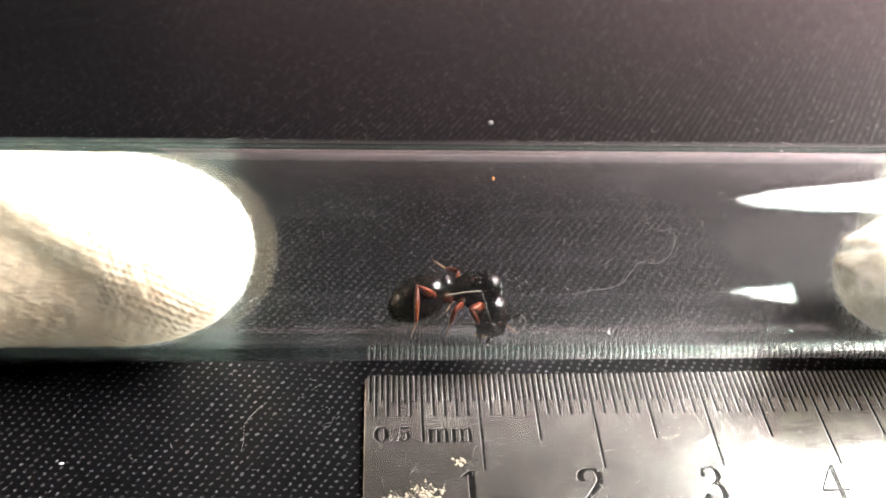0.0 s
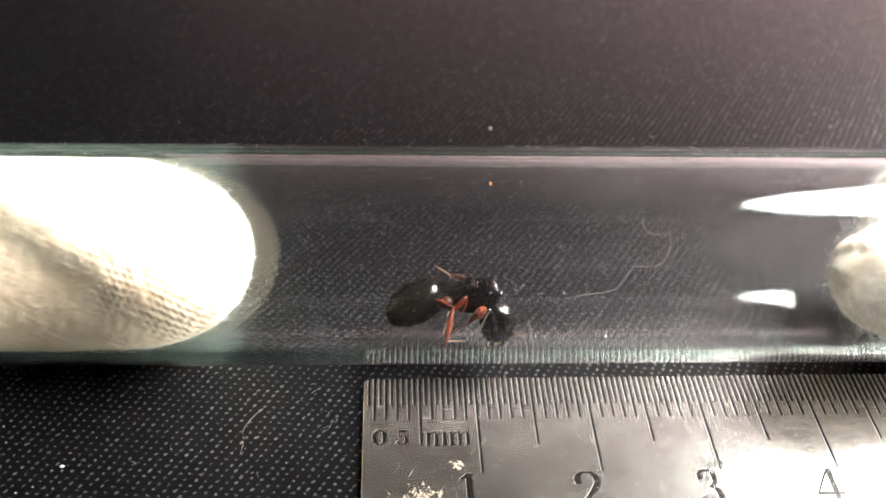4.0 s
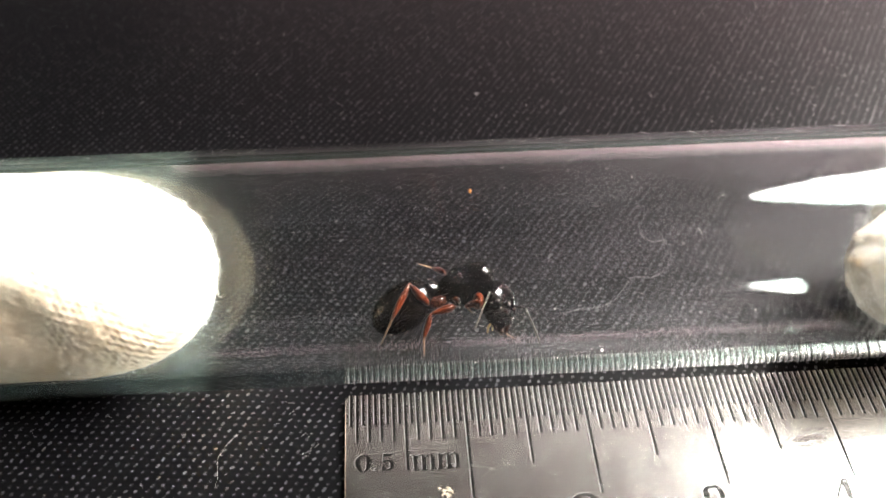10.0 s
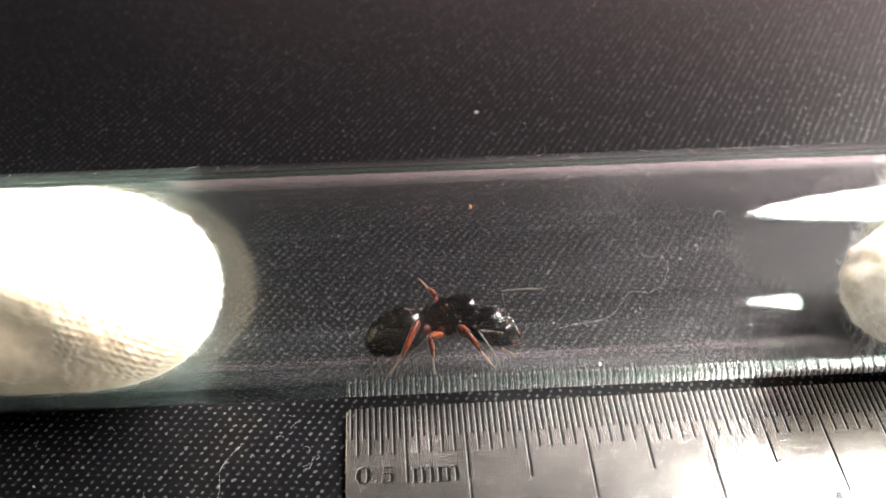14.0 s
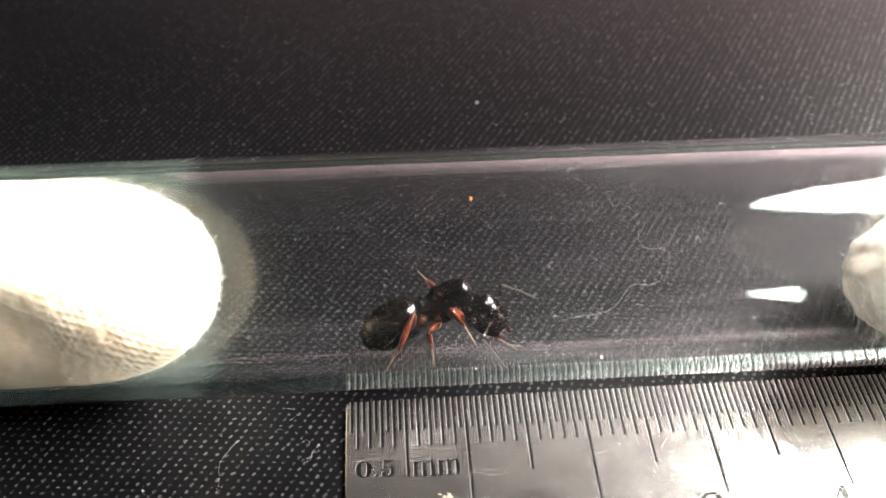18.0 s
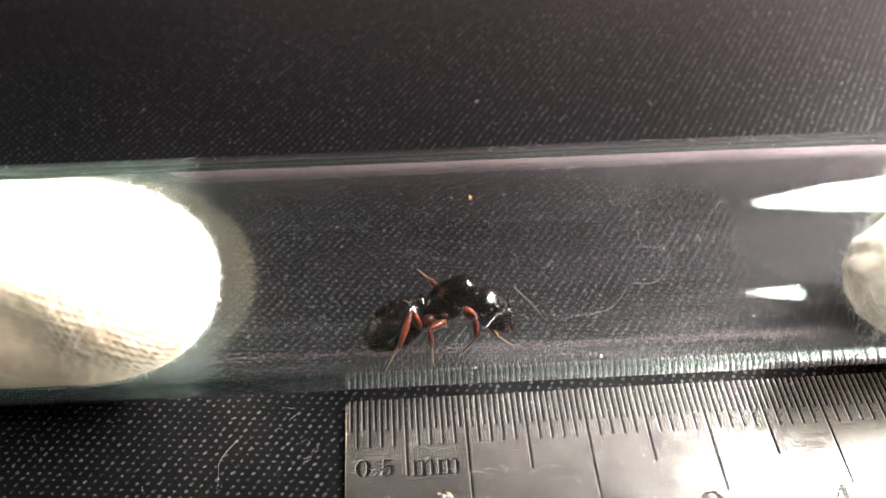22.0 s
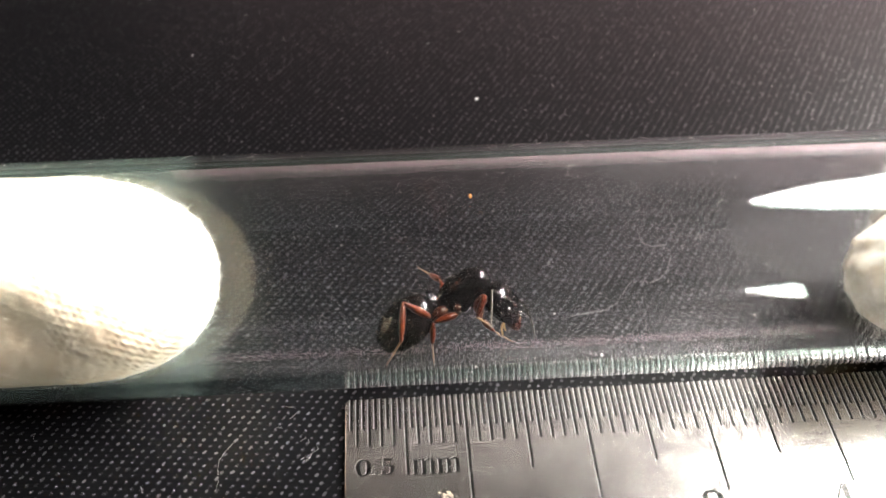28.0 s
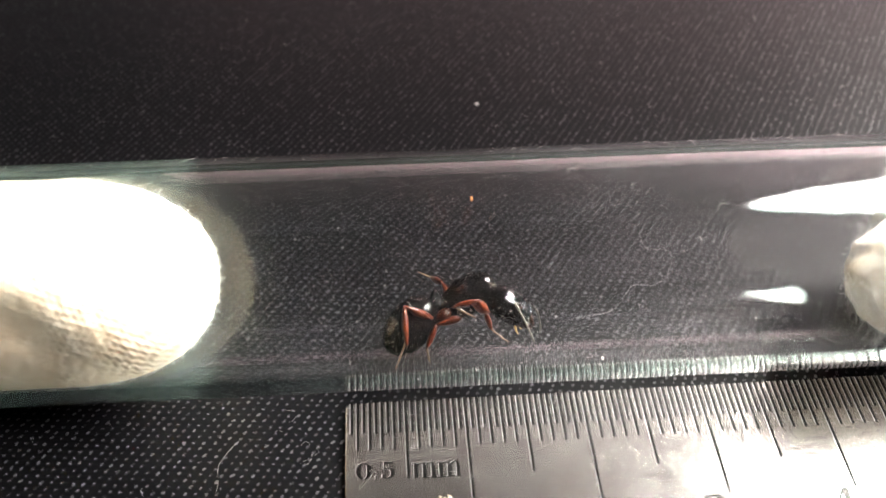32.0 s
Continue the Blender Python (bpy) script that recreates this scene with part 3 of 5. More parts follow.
            crust.append(blob((rng.gauss(cx, spread), rng.gauss(cy, spread * 0.7), RULER_TOP), s * rng.uniform(0.8, 1.5), s, rng.uniform(0.008, 0.03), rng, 0.45))
    tagged(part("limescale", mesh_of("limescale", *joined(crust), LIME), base, "crusty yellowish limescale stain"), kind="stuff")
    cuts = []
    for _ in range(900):
        x, y, L = rng.uniform(0.4, 48), rng.uniform(-22, -0.5), rng.expovariate(1 / 0.6) + 0.12
        a = rng.choice((rng.gauss(0.1, 0.4), rng.gauss(1.1, 0.4), rng.uniform(0, 3.1)))
        w = rng.uniform(0.0015, 0.0045)
        dx, dy = math.cos(a) * L / 2, math.sin(a) * L / 2
        nx, ny = -math.sin(a) * w, math.cos(a) * w
        zz = RULER_TOP + 0.009 + rng.uniform(0, 0.002)
        cuts.append(([(x - dx, y - dy, zz), (x + nx, y + ny, zz), (x + dx, y + dy, zz), (x - nx, y - ny, zz)], [(0, 3, 2, 1)]))
    tagged(part("scratches", mesh_of("scratches", *joined(cuts), SCRATCH, False), base, "fine bright scratches"), kind="stuff")


ruler()


# ---------------------------------------------------------------- the glass tube
def tube():
    n = 160
    prof = []
    x_open, x_end = 86.0, -74.0
    prof.append((x_open, TUBE_R - 0.35))
    for k in range(5):
        a = radians(90 * k / 4)
        prof.append((x_open - 0.35 + 0.35 * math.cos(a), TUBE_R - 0.35 + 0.35 * math.sin(a)))
    prof.append((x_open - 0.6, TUBE_R))
    prof.append((40, TUBE_R))
    prof.append((0, TUBE_R))
    prof.append((-40, TUBE_R))
    for k in range(13):
        a = radians(90 * k / 12)
        prof.append((x_end + TUBE_R - TUBE_R * math.sin(a), max(TUBE_R * math.cos(a), 0.02)))
    for k in range(12, -1, -1):
        a = radians(90 * k / 12)
        prof.append((x_end + TUBE_R - BORE * math.sin(a), max(BORE * math.cos(a), 0.02)))
    prof += [(-40, BORE), (0, BORE), (40, BORE), (x_open - 0.6, BORE), (x_open - 0.3, BORE), (x_open, BORE + 0.25)]
    rings = [[(x, r * math.cos(2 * math.pi * i / n), r * math.sin(2 * math.pi * i / n)) for i in range(n)] for x, r in prof]
    v, f = loft(rings, False)
    f += [tuple([(len(rings) - 1) * n + i, (len(rings) - 1) * n + (i + 1) % n, (i + 1) % n, i]) for i in range(n)]
    f = [q[::-1] for q in f]
    ob = thing("test_tube", None, "clear greenish glass test tube lying on the cloth", "test tube")
    ob.location = (0, TUBE_Y * MM, TUBE_R * MM)
    ob.rotation_euler.z = SKEW
    for name, lo, hi in (("round_end", -99, x_end + TUBE_R), ("barrel", x_end + TUBE_R, x_open - 0.6), ("rim", x_open - 0.6, 99)):
        own = [q for q in f if lo < sum(v[i][0] for i in q) / len(q) < hi]
        used = sorted({i for q in own for i in q})
        at = {i: k for k, i in enumerate(used)}
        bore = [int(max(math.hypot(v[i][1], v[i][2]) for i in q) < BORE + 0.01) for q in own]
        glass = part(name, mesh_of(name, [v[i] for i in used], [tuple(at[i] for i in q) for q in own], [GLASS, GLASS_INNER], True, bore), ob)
        glass.visible_shadow = False


tube()


def on_axis(v):
    """Points given about the tube's axis, moved to the table."""
    return [(x, y + TUBE_Y + SKEW * x, z + TUBE_R) for x, y, z in v]


def wad(name, nose, far, length, squash, label, mat, seed, ribs, drawn_in=False, soft=1.0):
    """A plug of cotton that fills the bore, with a rounded nose; far is its hidden end."""
    rng = random.Random(seed)
    sgn = 1 if nose > far else -1
    n, rings = (300, []) if drawn_in else (240, [])
    rows = 280 if drawn_in else 220
    for k in range(rows):
        t = k / (rows - 1)
        if t < 0.62:
            a = (t / 0.62) * math.pi / 2
            x, r = nose - sgn * length * (1 - math.cos(a)), math.sin(a) ** squash
        else:
            s = (t - 0.62) / 0.38
            x, r = nose - sgn * length - sgn * (abs(far - nose) - length) * s, 1.0
        ring = []
        for i in range(n):
            a = 2 * math.pi * i / n
            y, z = math.cos(a), math.sin(a)
            p = Vector((x * 0.18, y * 1.4, z * 1.4))
            lump = noise.noise(p + Vector((seed, 0, 0))) * 0.55 * soft
            fine = noise.noise(Vector((x * 1.3, y * 9, z * 9))) * 0.06 if drawn_in else noise.fractal(Vector((x * 0.9, y * r * 6, z * r * 6)), 1.0, 2.1, 5) * 0.15
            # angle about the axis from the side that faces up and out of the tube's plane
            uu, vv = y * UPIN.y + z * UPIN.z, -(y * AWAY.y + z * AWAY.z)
            arc = uu * r * BORE * 1.15 if drawn_in and vv > 0 else math.atan2(uu, vv) * BORE
            w = (arc + 0.5 * x) / 0.68 + lump * 0.9
            rope = 0.55 + 0.45 * math.sin(2 * math.pi * x / 0.6 + 2.4 * math.floor(w))
            rib = ribs * math.sin(2 * math.pi * w) * rope * (0.6 + 0.9 * noise.noise(Vector((x * 0.35, arc * 0.35, 7.0))))
            q = max(0.02, (BORE - 0.12) * r + (lump * (0.15 if drawn_in else 1) + fine + rib - (0.0 if drawn_in else 0.35)) * min(1, r * 1.5))
            q = min(q, BORE - 0.06)
            pu, pv = uu * q, vv * q
            if drawn_in and pv > 0:
                # shape stands in for shade: the underside is drawn in along a slant
                u0 = -7.2 + (nose - x) * 0.70
                u0 = min(u0, 7.2)
                if pu < u0:
                    v0 = math.sqrt(max((BORE * r) ** 2 - u0 * u0, 0.05))
                    lo = -BORE * r
                    ease = min(1, (u0 - pu) / 6.0)
                    ease = 0.4 * ease * ease * (3 - 2 * ease)
                    pv = pv + ease * (v0 * (pu - lo) / max(u0 - lo, 0.1) - pv) if pu > lo else pv
                    pv = max(pv, 0.0) + (fine + rib * 2.3) * (0.8 if r > 0.5 else r * 1.6)
            p3 = UPIN * pu - AWAY * pv
            if not drawn_in:
                # a tuft that hangs out below
                push = 6.2 * math.exp(-((uu * r + 0.32) ** 2 / 0.55 + (vv * r - 0.55) ** 2 / 0.40) ** 2) - 1.5 * max(0.0, -uu * r - 0.6)
                cloud = noise.fractal(Vector((uu * r * 2.0, vv * r * 2.0, 3.7)), 1.0, 2.1, 6) * 1.5
                ring.append((x - push + (cloud + fine) * max(0.15, 1 - (t / 0.8)), p3.y, p3.z))
                continue
            ring.append((x + (lump * 0.8 + fine) * (1 - r) * sgn, p3.y, p3.z))
        rings.append(ring)
    v, f = loft(rings)
    if sgn < 0:
        f = [q[::-1] for q in f]
    ob = thing(name, mesh_of(name, on_axis(v), f, mat), label, "cotton plug")
    # loose fibres that stand off the nose
    hairs = []
    for _ in range(4200):
        k, i = rng.randrange(3, int(rows * 0.6)), rng.randrange(n)
        p = Vector(rings[k][i])
        out = Vector((sgn * 0.8, p.y, p.z)).normalized()
        L = rng.uniform(0.12, 0.45) if drawn_in else rng.uniform(0.2, 1.3)
        side = Vector((rng.uniform(-1, 1), rng.uniform(-1, 1), rng.uniform(-1, 1)))
        pts = [p, p + (out + side * 0.5) * L * 0.5, p + (out * 0.7 + side * 1.2) * L]
        pts = [q if math.hypot(q.y, q.z) < BORE - 0.05 else Vector((q.x, q.y * min(1, (BORE - 0.06) / max(math.hypot(q.y, q.z), 0.01)), q.z * min(1, (BORE - 0.06) / max(math.hypot(q.y, q.z), 0.01)))) for q in pts]
        hairs.append(strand([tuple(q) for q in pts], 0.006 if drawn_in else 0.0055, 3))
    hv, hf = joined(hairs)
    tagged(part("fibres", mesh_of("fibres", on_axis(hv), hf, FUZZ), ob, "fine stray cotton fibres"), kind="stuff")
    return ob


wad("cotton_plug", -9.9, -60.0, 11.5, 0.86, "rounded wad of white cotton filling the tube", COTTON, 3, 0.048, True)
wad("cotton_plug", 47.4, 82.0, 2.6, 0.45, "loose white cotton plug near the tube's mouth", COTTON_LOOSE, 11, 0.02, False, 1.2)


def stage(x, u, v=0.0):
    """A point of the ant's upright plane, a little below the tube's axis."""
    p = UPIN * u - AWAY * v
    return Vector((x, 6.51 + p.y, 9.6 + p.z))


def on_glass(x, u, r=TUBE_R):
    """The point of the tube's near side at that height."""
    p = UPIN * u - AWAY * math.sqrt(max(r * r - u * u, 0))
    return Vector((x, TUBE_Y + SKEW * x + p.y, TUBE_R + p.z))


def litter():
    rng = random.Random(5)
    hair = [(22.72, 2.06), (22.76, 1.32), (23.1, 0.83), (23.81, 0.62), (24.5, 0.76), (24.93, 0.3), (24.95, -0.31), (24.68, -1.14), (24.15, -1.7), (23.44, -1.99), (22.57, -1.87), (21.94, -1.92), (21.42, -2.67), (20.83, -3.49), (20.12, -3.85), (19.18, -4.01), (18.0, -4.1), (16.67, -4.41)]
    pts = [tuple(on_glass(x, u, TUBE_R + 0.03)) for x, u in hair]
    thing("curled_hair", mesh_of("curled_hair", *strand(pts, 0.008), LINT), "thin pale curled fibre stuck on the glass tube", "fibre")
    grains = [(10.6, 5.0, 0.11, 0.16, CRUMB, "orange_grain", "tiny orange grain stuck on the glass"), (20.2, -7.4, 0.10, 0.16, LINT, "white_speck", "tiny white speck stuck on the glass")]
    for x, u, a, b, mat, name, label in grains:
        c = on_glass(x, u, TUBE_R + 0.02)
        thing(name, mesh_of(name, *blob(tuple(c), a, b, b, rng), mat), label, "speck")
    specks = []
    for _ in range(400):
        x, u = rng.uniform(-30, 44), rng.uniform(-9.2, 9.2)
        c = on_glass(x, u, TUBE_R + 0.004)
        s = rng.uniform(0.016, 0.045) * (2.0 if rng.random() < 0.06 else 1.0)
        specks.append(blob(tuple(c), s * rng.uniform(0.8, 1.6), s, s, rng, 0.3, 5, 3))
    for x, u, L, a, c in ((29.6, 3.75, 0.9, 2.2, 0.35), (18.8, 7.0, 0.6, 1.4, 0.5), (22.7, 5.4, 0.35, 0.6, 0.2), (27.2, 1.0, 0.5, 0.3, 0.4), (15.9, -0.4, 0.35, 0.1, 0.3)):
        q = [on_glass(x + math.cos(a + c * k) * L * k / 4, u + math.sin(a + c * k) * L * k / 4, TUBE_R + 0.03) for k in range(5)]
        specks.append(strand([tuple(k) for k in q], 0.018, 4))
    for _ in range(1500):
        x, u = rng.gauss(30, 6), rng.gauss(4.4, 1.6)
        s = rng.uniform(0.007, 0.02)
        specks.append(blob(tuple(on_glass(x, max(-9, min(9, u)), TUBE_R + 0.002)), s, s, s, rng, 0.3, 4, 3))
    for _ in range(44):
        x, u = rng.uniform(-26, 44), rng.choice((rng.uniform(-9, 9), rng.uniform(8.6, 9.7)))
        L, a = rng.uniform(0.3, 0.9), rng.uniform(0, 6.28)
        c = rng.gauss(0, 0.25)
        q = [on_glass(x + math.cos(a + c * k) * L * k / 3, max(-9.72, min(9.72, u + math.sin(a + c * k) * L * k / 3)), TUBE_R + 0.03) for k in range(4)]
        specks.append(strand([tuple(k) for k in q], 0.0065, 3))
    thing("dust_on_glass", mesh_of("dust_on_glass", *joined(specks), DUST), "pale dust and lint on the glass tube", "dust", "stuff")
    # a fine bloom of dust all round the inside of the glass
    gen = np.random.default_rng(21)
    n = 15000
    xs, an, sz = gen.uniform(-12, 50, n), gen.uniform(0, 2 * math.pi, n), gen.uniform(0.005, 0.013, n)
    cy, cz = np.cos(an), np.sin(an)
    mid = np.stack([xs, TUBE_Y + SKEW * xs + cy * (BORE - 0.5 * sz), TUBE_R + cz * (BORE - 0.5 * sz)], 1)
    corner = np.array([(1, 0, 0), (-1, 0, 0), (0, 1, 0), (0, -1, 0), (0, 0, 1), (0, 0, -1)])
    V = mid[:, None] + corner[None] * sz[:, None, None]
    tri = np.array([(0, 2, 4), (2, 1, 4), (1, 3, 4), (3, 0, 4), (2, 0, 5), (1, 2, 5), (3, 1, 5), (0, 3, 5)])
    F = (np.arange(n)[:, None, None] * 6 + tri[None]).reshape(-1, 3)
    thing("dust_in_tube", mesh_of("dust_in_tube", V.reshape(-1, 3).tolist(), F.tolist(), BLOOM), "fine pinkish dust on the inside of the glass", "dust", "stuff")
    lint = []
    # stray fibres on the cloth, and a tangle of them on the ruler
    cloth_z, steel_z = 0.04, RULER_TOP + 0.03
    for way, zz, thick in (
            ([(-8.79, -2.78), (-9.24, -3.26), (-9.62, -3.77), (-9.98, -4.32), (-10.23, -4.89), (-10.25, -5.51), (-10.15, -6.21), (-10.11, -6.89), (-10.25, -7.64)], cloth_z, 0.008),
            ([(-4.19, -0.61), (-4.41, -0.88), (-4.75, -1.18)], cloth_z, 0.010),
            ([(-3.68, -3.45), (-3.31, -3.1), (-2.99, -3.4), (-3.05, -3.76)], cloth_z, 0.008),
            ([(-2.73, -4.23), (-2.79, -4.8), (-3.0, -5.29), (-3.45, -5.29)], cloth_z, 0.008),
            ([(-2.43, -3.8), (-2.19, -4.27), (-2.57, -4.51)], cloth_z, 0.008),
            ([(9.08, -9.02), (9.18, -8.39), (9.63, -7.78), (10.11, -7.43), (10.78, -7.55), (11.56, -7.78), (12.1, -7.95)], steel_z, 0.0055),
            ([(9.43, -8.79), (9.82, -8.18), (10.24, -7.31), (10.4, -6.79)], steel_z, 0.0055),
            ([(10.68, -8.62), (11.18, -8.14), (11.67, -7.79)], steel_z, 0.0055),
            ([(6.4, -4.79), (6.84, -5.17), (7.32, -4.94), (7.8, -5.29), (8.35, -5.11), (8.93, -5.04)], steel_z, 0.0055),
            ([(7.65, -1.38), (7.5, -1.94), (8.0, -1.55), (7.83, -2.25)], steel_z, 0.0055)):
        lint.append(strand([(x, y, zz) for x, y in way], thick, 4))
    for _ in range(46):
        x, y = rng.uniform(-30, 60), rng.uniform(-16, 14)
        zz = steel_z if x > 0 and y < 0 else cloth_z
        if 3 < y < 10 and zz < 0.5:
            continue
        L, a, c = rng.uniform(0.2, 0.9), rng.uniform(0, 6.28), rng.gauss(0, 0.2)
        q = [(x + math.cos(a + c * k) * L * k / 4, y + math.sin(a + c * k) * L * k / 4, zz) for k in range(5)]
        if zz > 0.5 and any(p[0] < 0.1 or p[1] > -0.1 for p in q):
            continue
        lint.append(strand(q, 0.007, 3))
    for x, y in ((-24.6, -8.7), (15.0, 42.2)):
        lint.append(blob((x, y, 0.05), 0.22, 0.14, 0.08, rng))
    for _ in range(240):
        x, y = rng.uniform(-45, 70), rng.uniform(18, 75)
        s = rng.uniform(0.025, 0.085)
        lint.append(blob((x, y, 0.02), s, s * 0.8, s * 0.6, rng, 0.3, 5, 4))
    thing("lint", mesh_of("lint", *joined(lint), LINT), "pale lint and crumbs on the cloth and ruler", "lint", "stuff")


litter()


# ---------------------------------------------------------------- the ant
THORAX_L = 4.5
SCAPE_L, FLAGELLUM_L = 2.6, 3.4
LEG_L = {"front": (2.3, 2.0, 2.0), "middle": (2.2, 2.1, 2.0), "hind": (3.3, 3.2, 2.8)}
LEG_BASE = {"front": (3.35, 0.95, -0.85), "middle": (1.6, 1.05, -1.2), "hind": (-0.7, 1.0, -1.1)}


def ant():
    rng = random.Random(9)
    top = thing("ant", None, "large glossy black queen ant with red legs", "ant")
    P = {"": top}
    thorax = part("thorax", mesh_of("thorax", *body_of([(-0.75, 0.0, -0.6, 0.2), (-0.5, 0.45, -0.95, 0.6), (-0.1, 0.85, -1.15, 0.8), (0.45, 1.4, -1.3, 0.95), (1.0, 1.75, -1.45, 1.08), (1.5, 2.05, -1.5, 1.2), (2.3, 2.42, -1.45, 1.32), (3.2, 2.55, -1.2, 1.36), (3.95, 2.42, -0.95, 1.25), (4.5, 1.8, -0.8, 0.95), (4.8, 0.7, -0.4, 0.4)], 32, 2.25, 38), BLACK), top, "domed glossy black thorax")
    part("shoulder_plate", mesh_of("shoulder_plate", *body_of([(3.3, 2.3, 1.3, 0.6), (3.5, 2.47, -0.3, 1.29), (4.0, 2.08, -0.6, 1.2), (4.5, 1.42, -0.6, 0.95), (4.72, 0.8, -0.1, 0.5)], 28, 2.1, 18), BLACK), thorax)
    part("scutellum", mesh_of("scutellum", *body_of([(0.75, 1.7, 1.2, 0.2), (0.95, 2.0, 1.2, 0.6), (1.35, 2.12, 1.3, 0.75), (1.7, 2.1, 1.4, 0.6), (1.85, 1.95, 1.5, 0.2)], 20, 2.0, 14), BLACK), thorax)
    for sd in (-1, 1):
        part("side_plate", mesh_of("side_plate", *blob((2.55, sd * 0.92, -0.15), 0.95, 0.5, 0.85, rng, 0.0, 22, 14), BLACK), thorax)
        part("side_plate", mesh_of("side_plate", *blob((1.05, sd * 0.72, -0.1), 0.62, 0.45, 0.95, rng, 0.0, 22, 14), BLACK), thorax)
        part("side_plate", mesh_of("side_plate", *blob((1.85, sd * 0.98, -0.75), 0.62, 0.42, 0.6, rng, 0.0, 20, 12), BLACK), thorax)
        part("side_plate", mesh_of("side_plate", *blob((3.45, sd * 0.86, -0.25), 0.55, 0.5, 0.75, rng, 0.0, 20, 12), BLACK), thorax)
        for wx, wy, wz, wr in ((1.75, 1.1, 1.25, 0.24), (2.1, 1.22, 0.95, 0.2), (1.35, 1.0, 0.85, 0.22), (1.55, 1.08, 0.5, 0.17)):
            part("wing_base", mesh_of("wing_base", *blob((wx, sd * wy, wz), wr * 1.3, wr * 0.7, wr, rng, 0.05, 14, 9), BLACK), thorax)
    scars = []
    for s in (-1, 1):
        for k in range(26):
            x = 1.15 + 0.9 * rng.random()
            z = 0.9 + 0.75 * rng.random() * (x - 0.5)
            scars.append(blob((x, s * (1.02 + 0.08 * rng.random()), z), 0.09, 0.07, 0.09, rng, 0.4, 6, 4))
    part("wing_scar", mesh_of("wing_scar", *joined(scars), DARKRED), thorax, "rough brownish scar of a shed wing")
    for ob in (thorax, *thorax.children):
        ob.data.transform(Matrix.Translation((0.42 * MM, 0, 0)) @ Matrix.Diagonal((0.93, 0.95, 0.87, 1)))
    P["petiole"] = part("petiole", mesh_of("petiole", *body_of([(-0.6, 0.2, -0.45, 0.3), (-0.1, 0.42, -0.65, 0.5), (0.2, 0.92, -0.8, 0.7), (0.36, 1.15, -0.85, 0.84), (0.55, 1.18, -0.85, 0.86), (0.75, 0.85, -0.8, 0.72), (1.1, 0.45, -0.7, 0.55), (1.6, 0.25, -0.5, 0.4)], 24, 2.0, 26), BLACK), top)
    # gaster: plates that overlap, built along x from its front end backwards
    def plate(sec, rows):
        return mesh_of("gaster_plate", *body_of(sec, 36, 2.0, rows), GASTER)
    gas = part("gaster", plate([(0, 0.336, -0.336, 0.336), (0.134, 0.952, -0.84, 0.896), (0.672, 1.456, -1.344, 1.456), (1.456, 1.792, -1.68, 1.792), (1.96, 1.882, -1.77, 1.882), (2.016, 1.568, -1.568, 1.568)], 22), top, "glossy black gaster of overlapping plates")
    P["gaster"] = gas
    part("plate", plate([(1.792, 1.68, -1.568, 1.68), (1.904, 1.831, -1.725, 1.831), (2.688, 1.893, -1.792, 1.893), (3.36, 1.792, -1.68, 1.77), (3.416, 1.456, -1.456, 1.456)], 18), gas)
    part("plate", plate([(3.2, 1.68, -1.62, 1.68), (3.3, 1.78, -1.7, 1.76), (3.85, 1.68, -1.6, 1.64), (4.42, 1.43, -1.38, 1.4), (4.48, 1.1, -1.1, 1.1)], 18), gas)
    part("plate", plate([(4.25, 1.3, -1.25, 1.3), (4.35, 1.4, -1.32, 1.36), (4.8, 1.15, -1.12, 1.1), (5.2, 0.75, -0.8, 0.7), (5.4, 0.15, -0.3, 0.2)], 18), gas)
    bristles = []
    for xr, zr in ((1.95, 1.8), (3.35, 1.7), (4.48, 1.22)):
        for k in range(20):
            a = 2 * math.pi * k / 20 + rng.uniform(-0.14, 0.14)
            y, z = zr * math.cos(a), zr * math.sin(a)
            bristles.append(strand([(xr - 0.05, y, z), (xr + 0.15, y * 1.05, z * 1.05), (xr + 0.34, y * 1.05, z * 1.05)], 0.007, 3))
    tagged(part("bristles", mesh_of("bristles", *joined(bristles), HAIR), gas, "sparse pale bristles"), kind="stuff")
    for ob in (gas, *gas.children):
        ob.data.transform(Matrix.Translation((-0.2 * MM, 0, 0)) @ Matrix.Diagonal((1.06, 1.05, 1.06, 1)))
    # head along x from the neck
    head = part("head", mesh_of("head", *body_of([(-0.1, 0.3, -0.3, 0.3), (0.1, 0.65, -0.6, 0.8), (0.55, 0.98, -0.85, 1.22), (1.15, 1.08, -0.95, 1.38), (1.8, 0.98, -0.92, 1.3), (2.4, 0.72, -0.8, 1.08), (2.85, 0.4, -0.62, 0.85), (3.0, 0.1, -0.4, 0.6)], 36, 2.25, 34), BLACK), top, "broad glossy black head")
    P["head"] = head
    head_scale = Matrix.Diagonal((1.25, 1.16, 1.22, 1))
    for s in (-1, 1):
        part("eye", mesh_of("eye", *blob((1.3, s * 1.22, 0.5), 0.3, 0.16, 0.24, rng, 0.0, 16, 10), EYE), head, "glossy black compound eye")
        jaw = [limb(1.05, [0.34, 0.36, 0.3, 0.2, 0.06], 10, 0.55)]
        jaw += [([(x0 + px * 0.5, py * 0.5 , -0.0 + pz) for px, py, pz in ((0, 0.1, 0.12), (0.2, -0.12, 0), (0, 0.1, -0.12), (-0.2, 0.1, 0))], [(0, 1, 2), (0, 2, 3), (0, 3, 1), (1, 3, 2)]) for x0 in (0.55, 0.75, 0.95)]
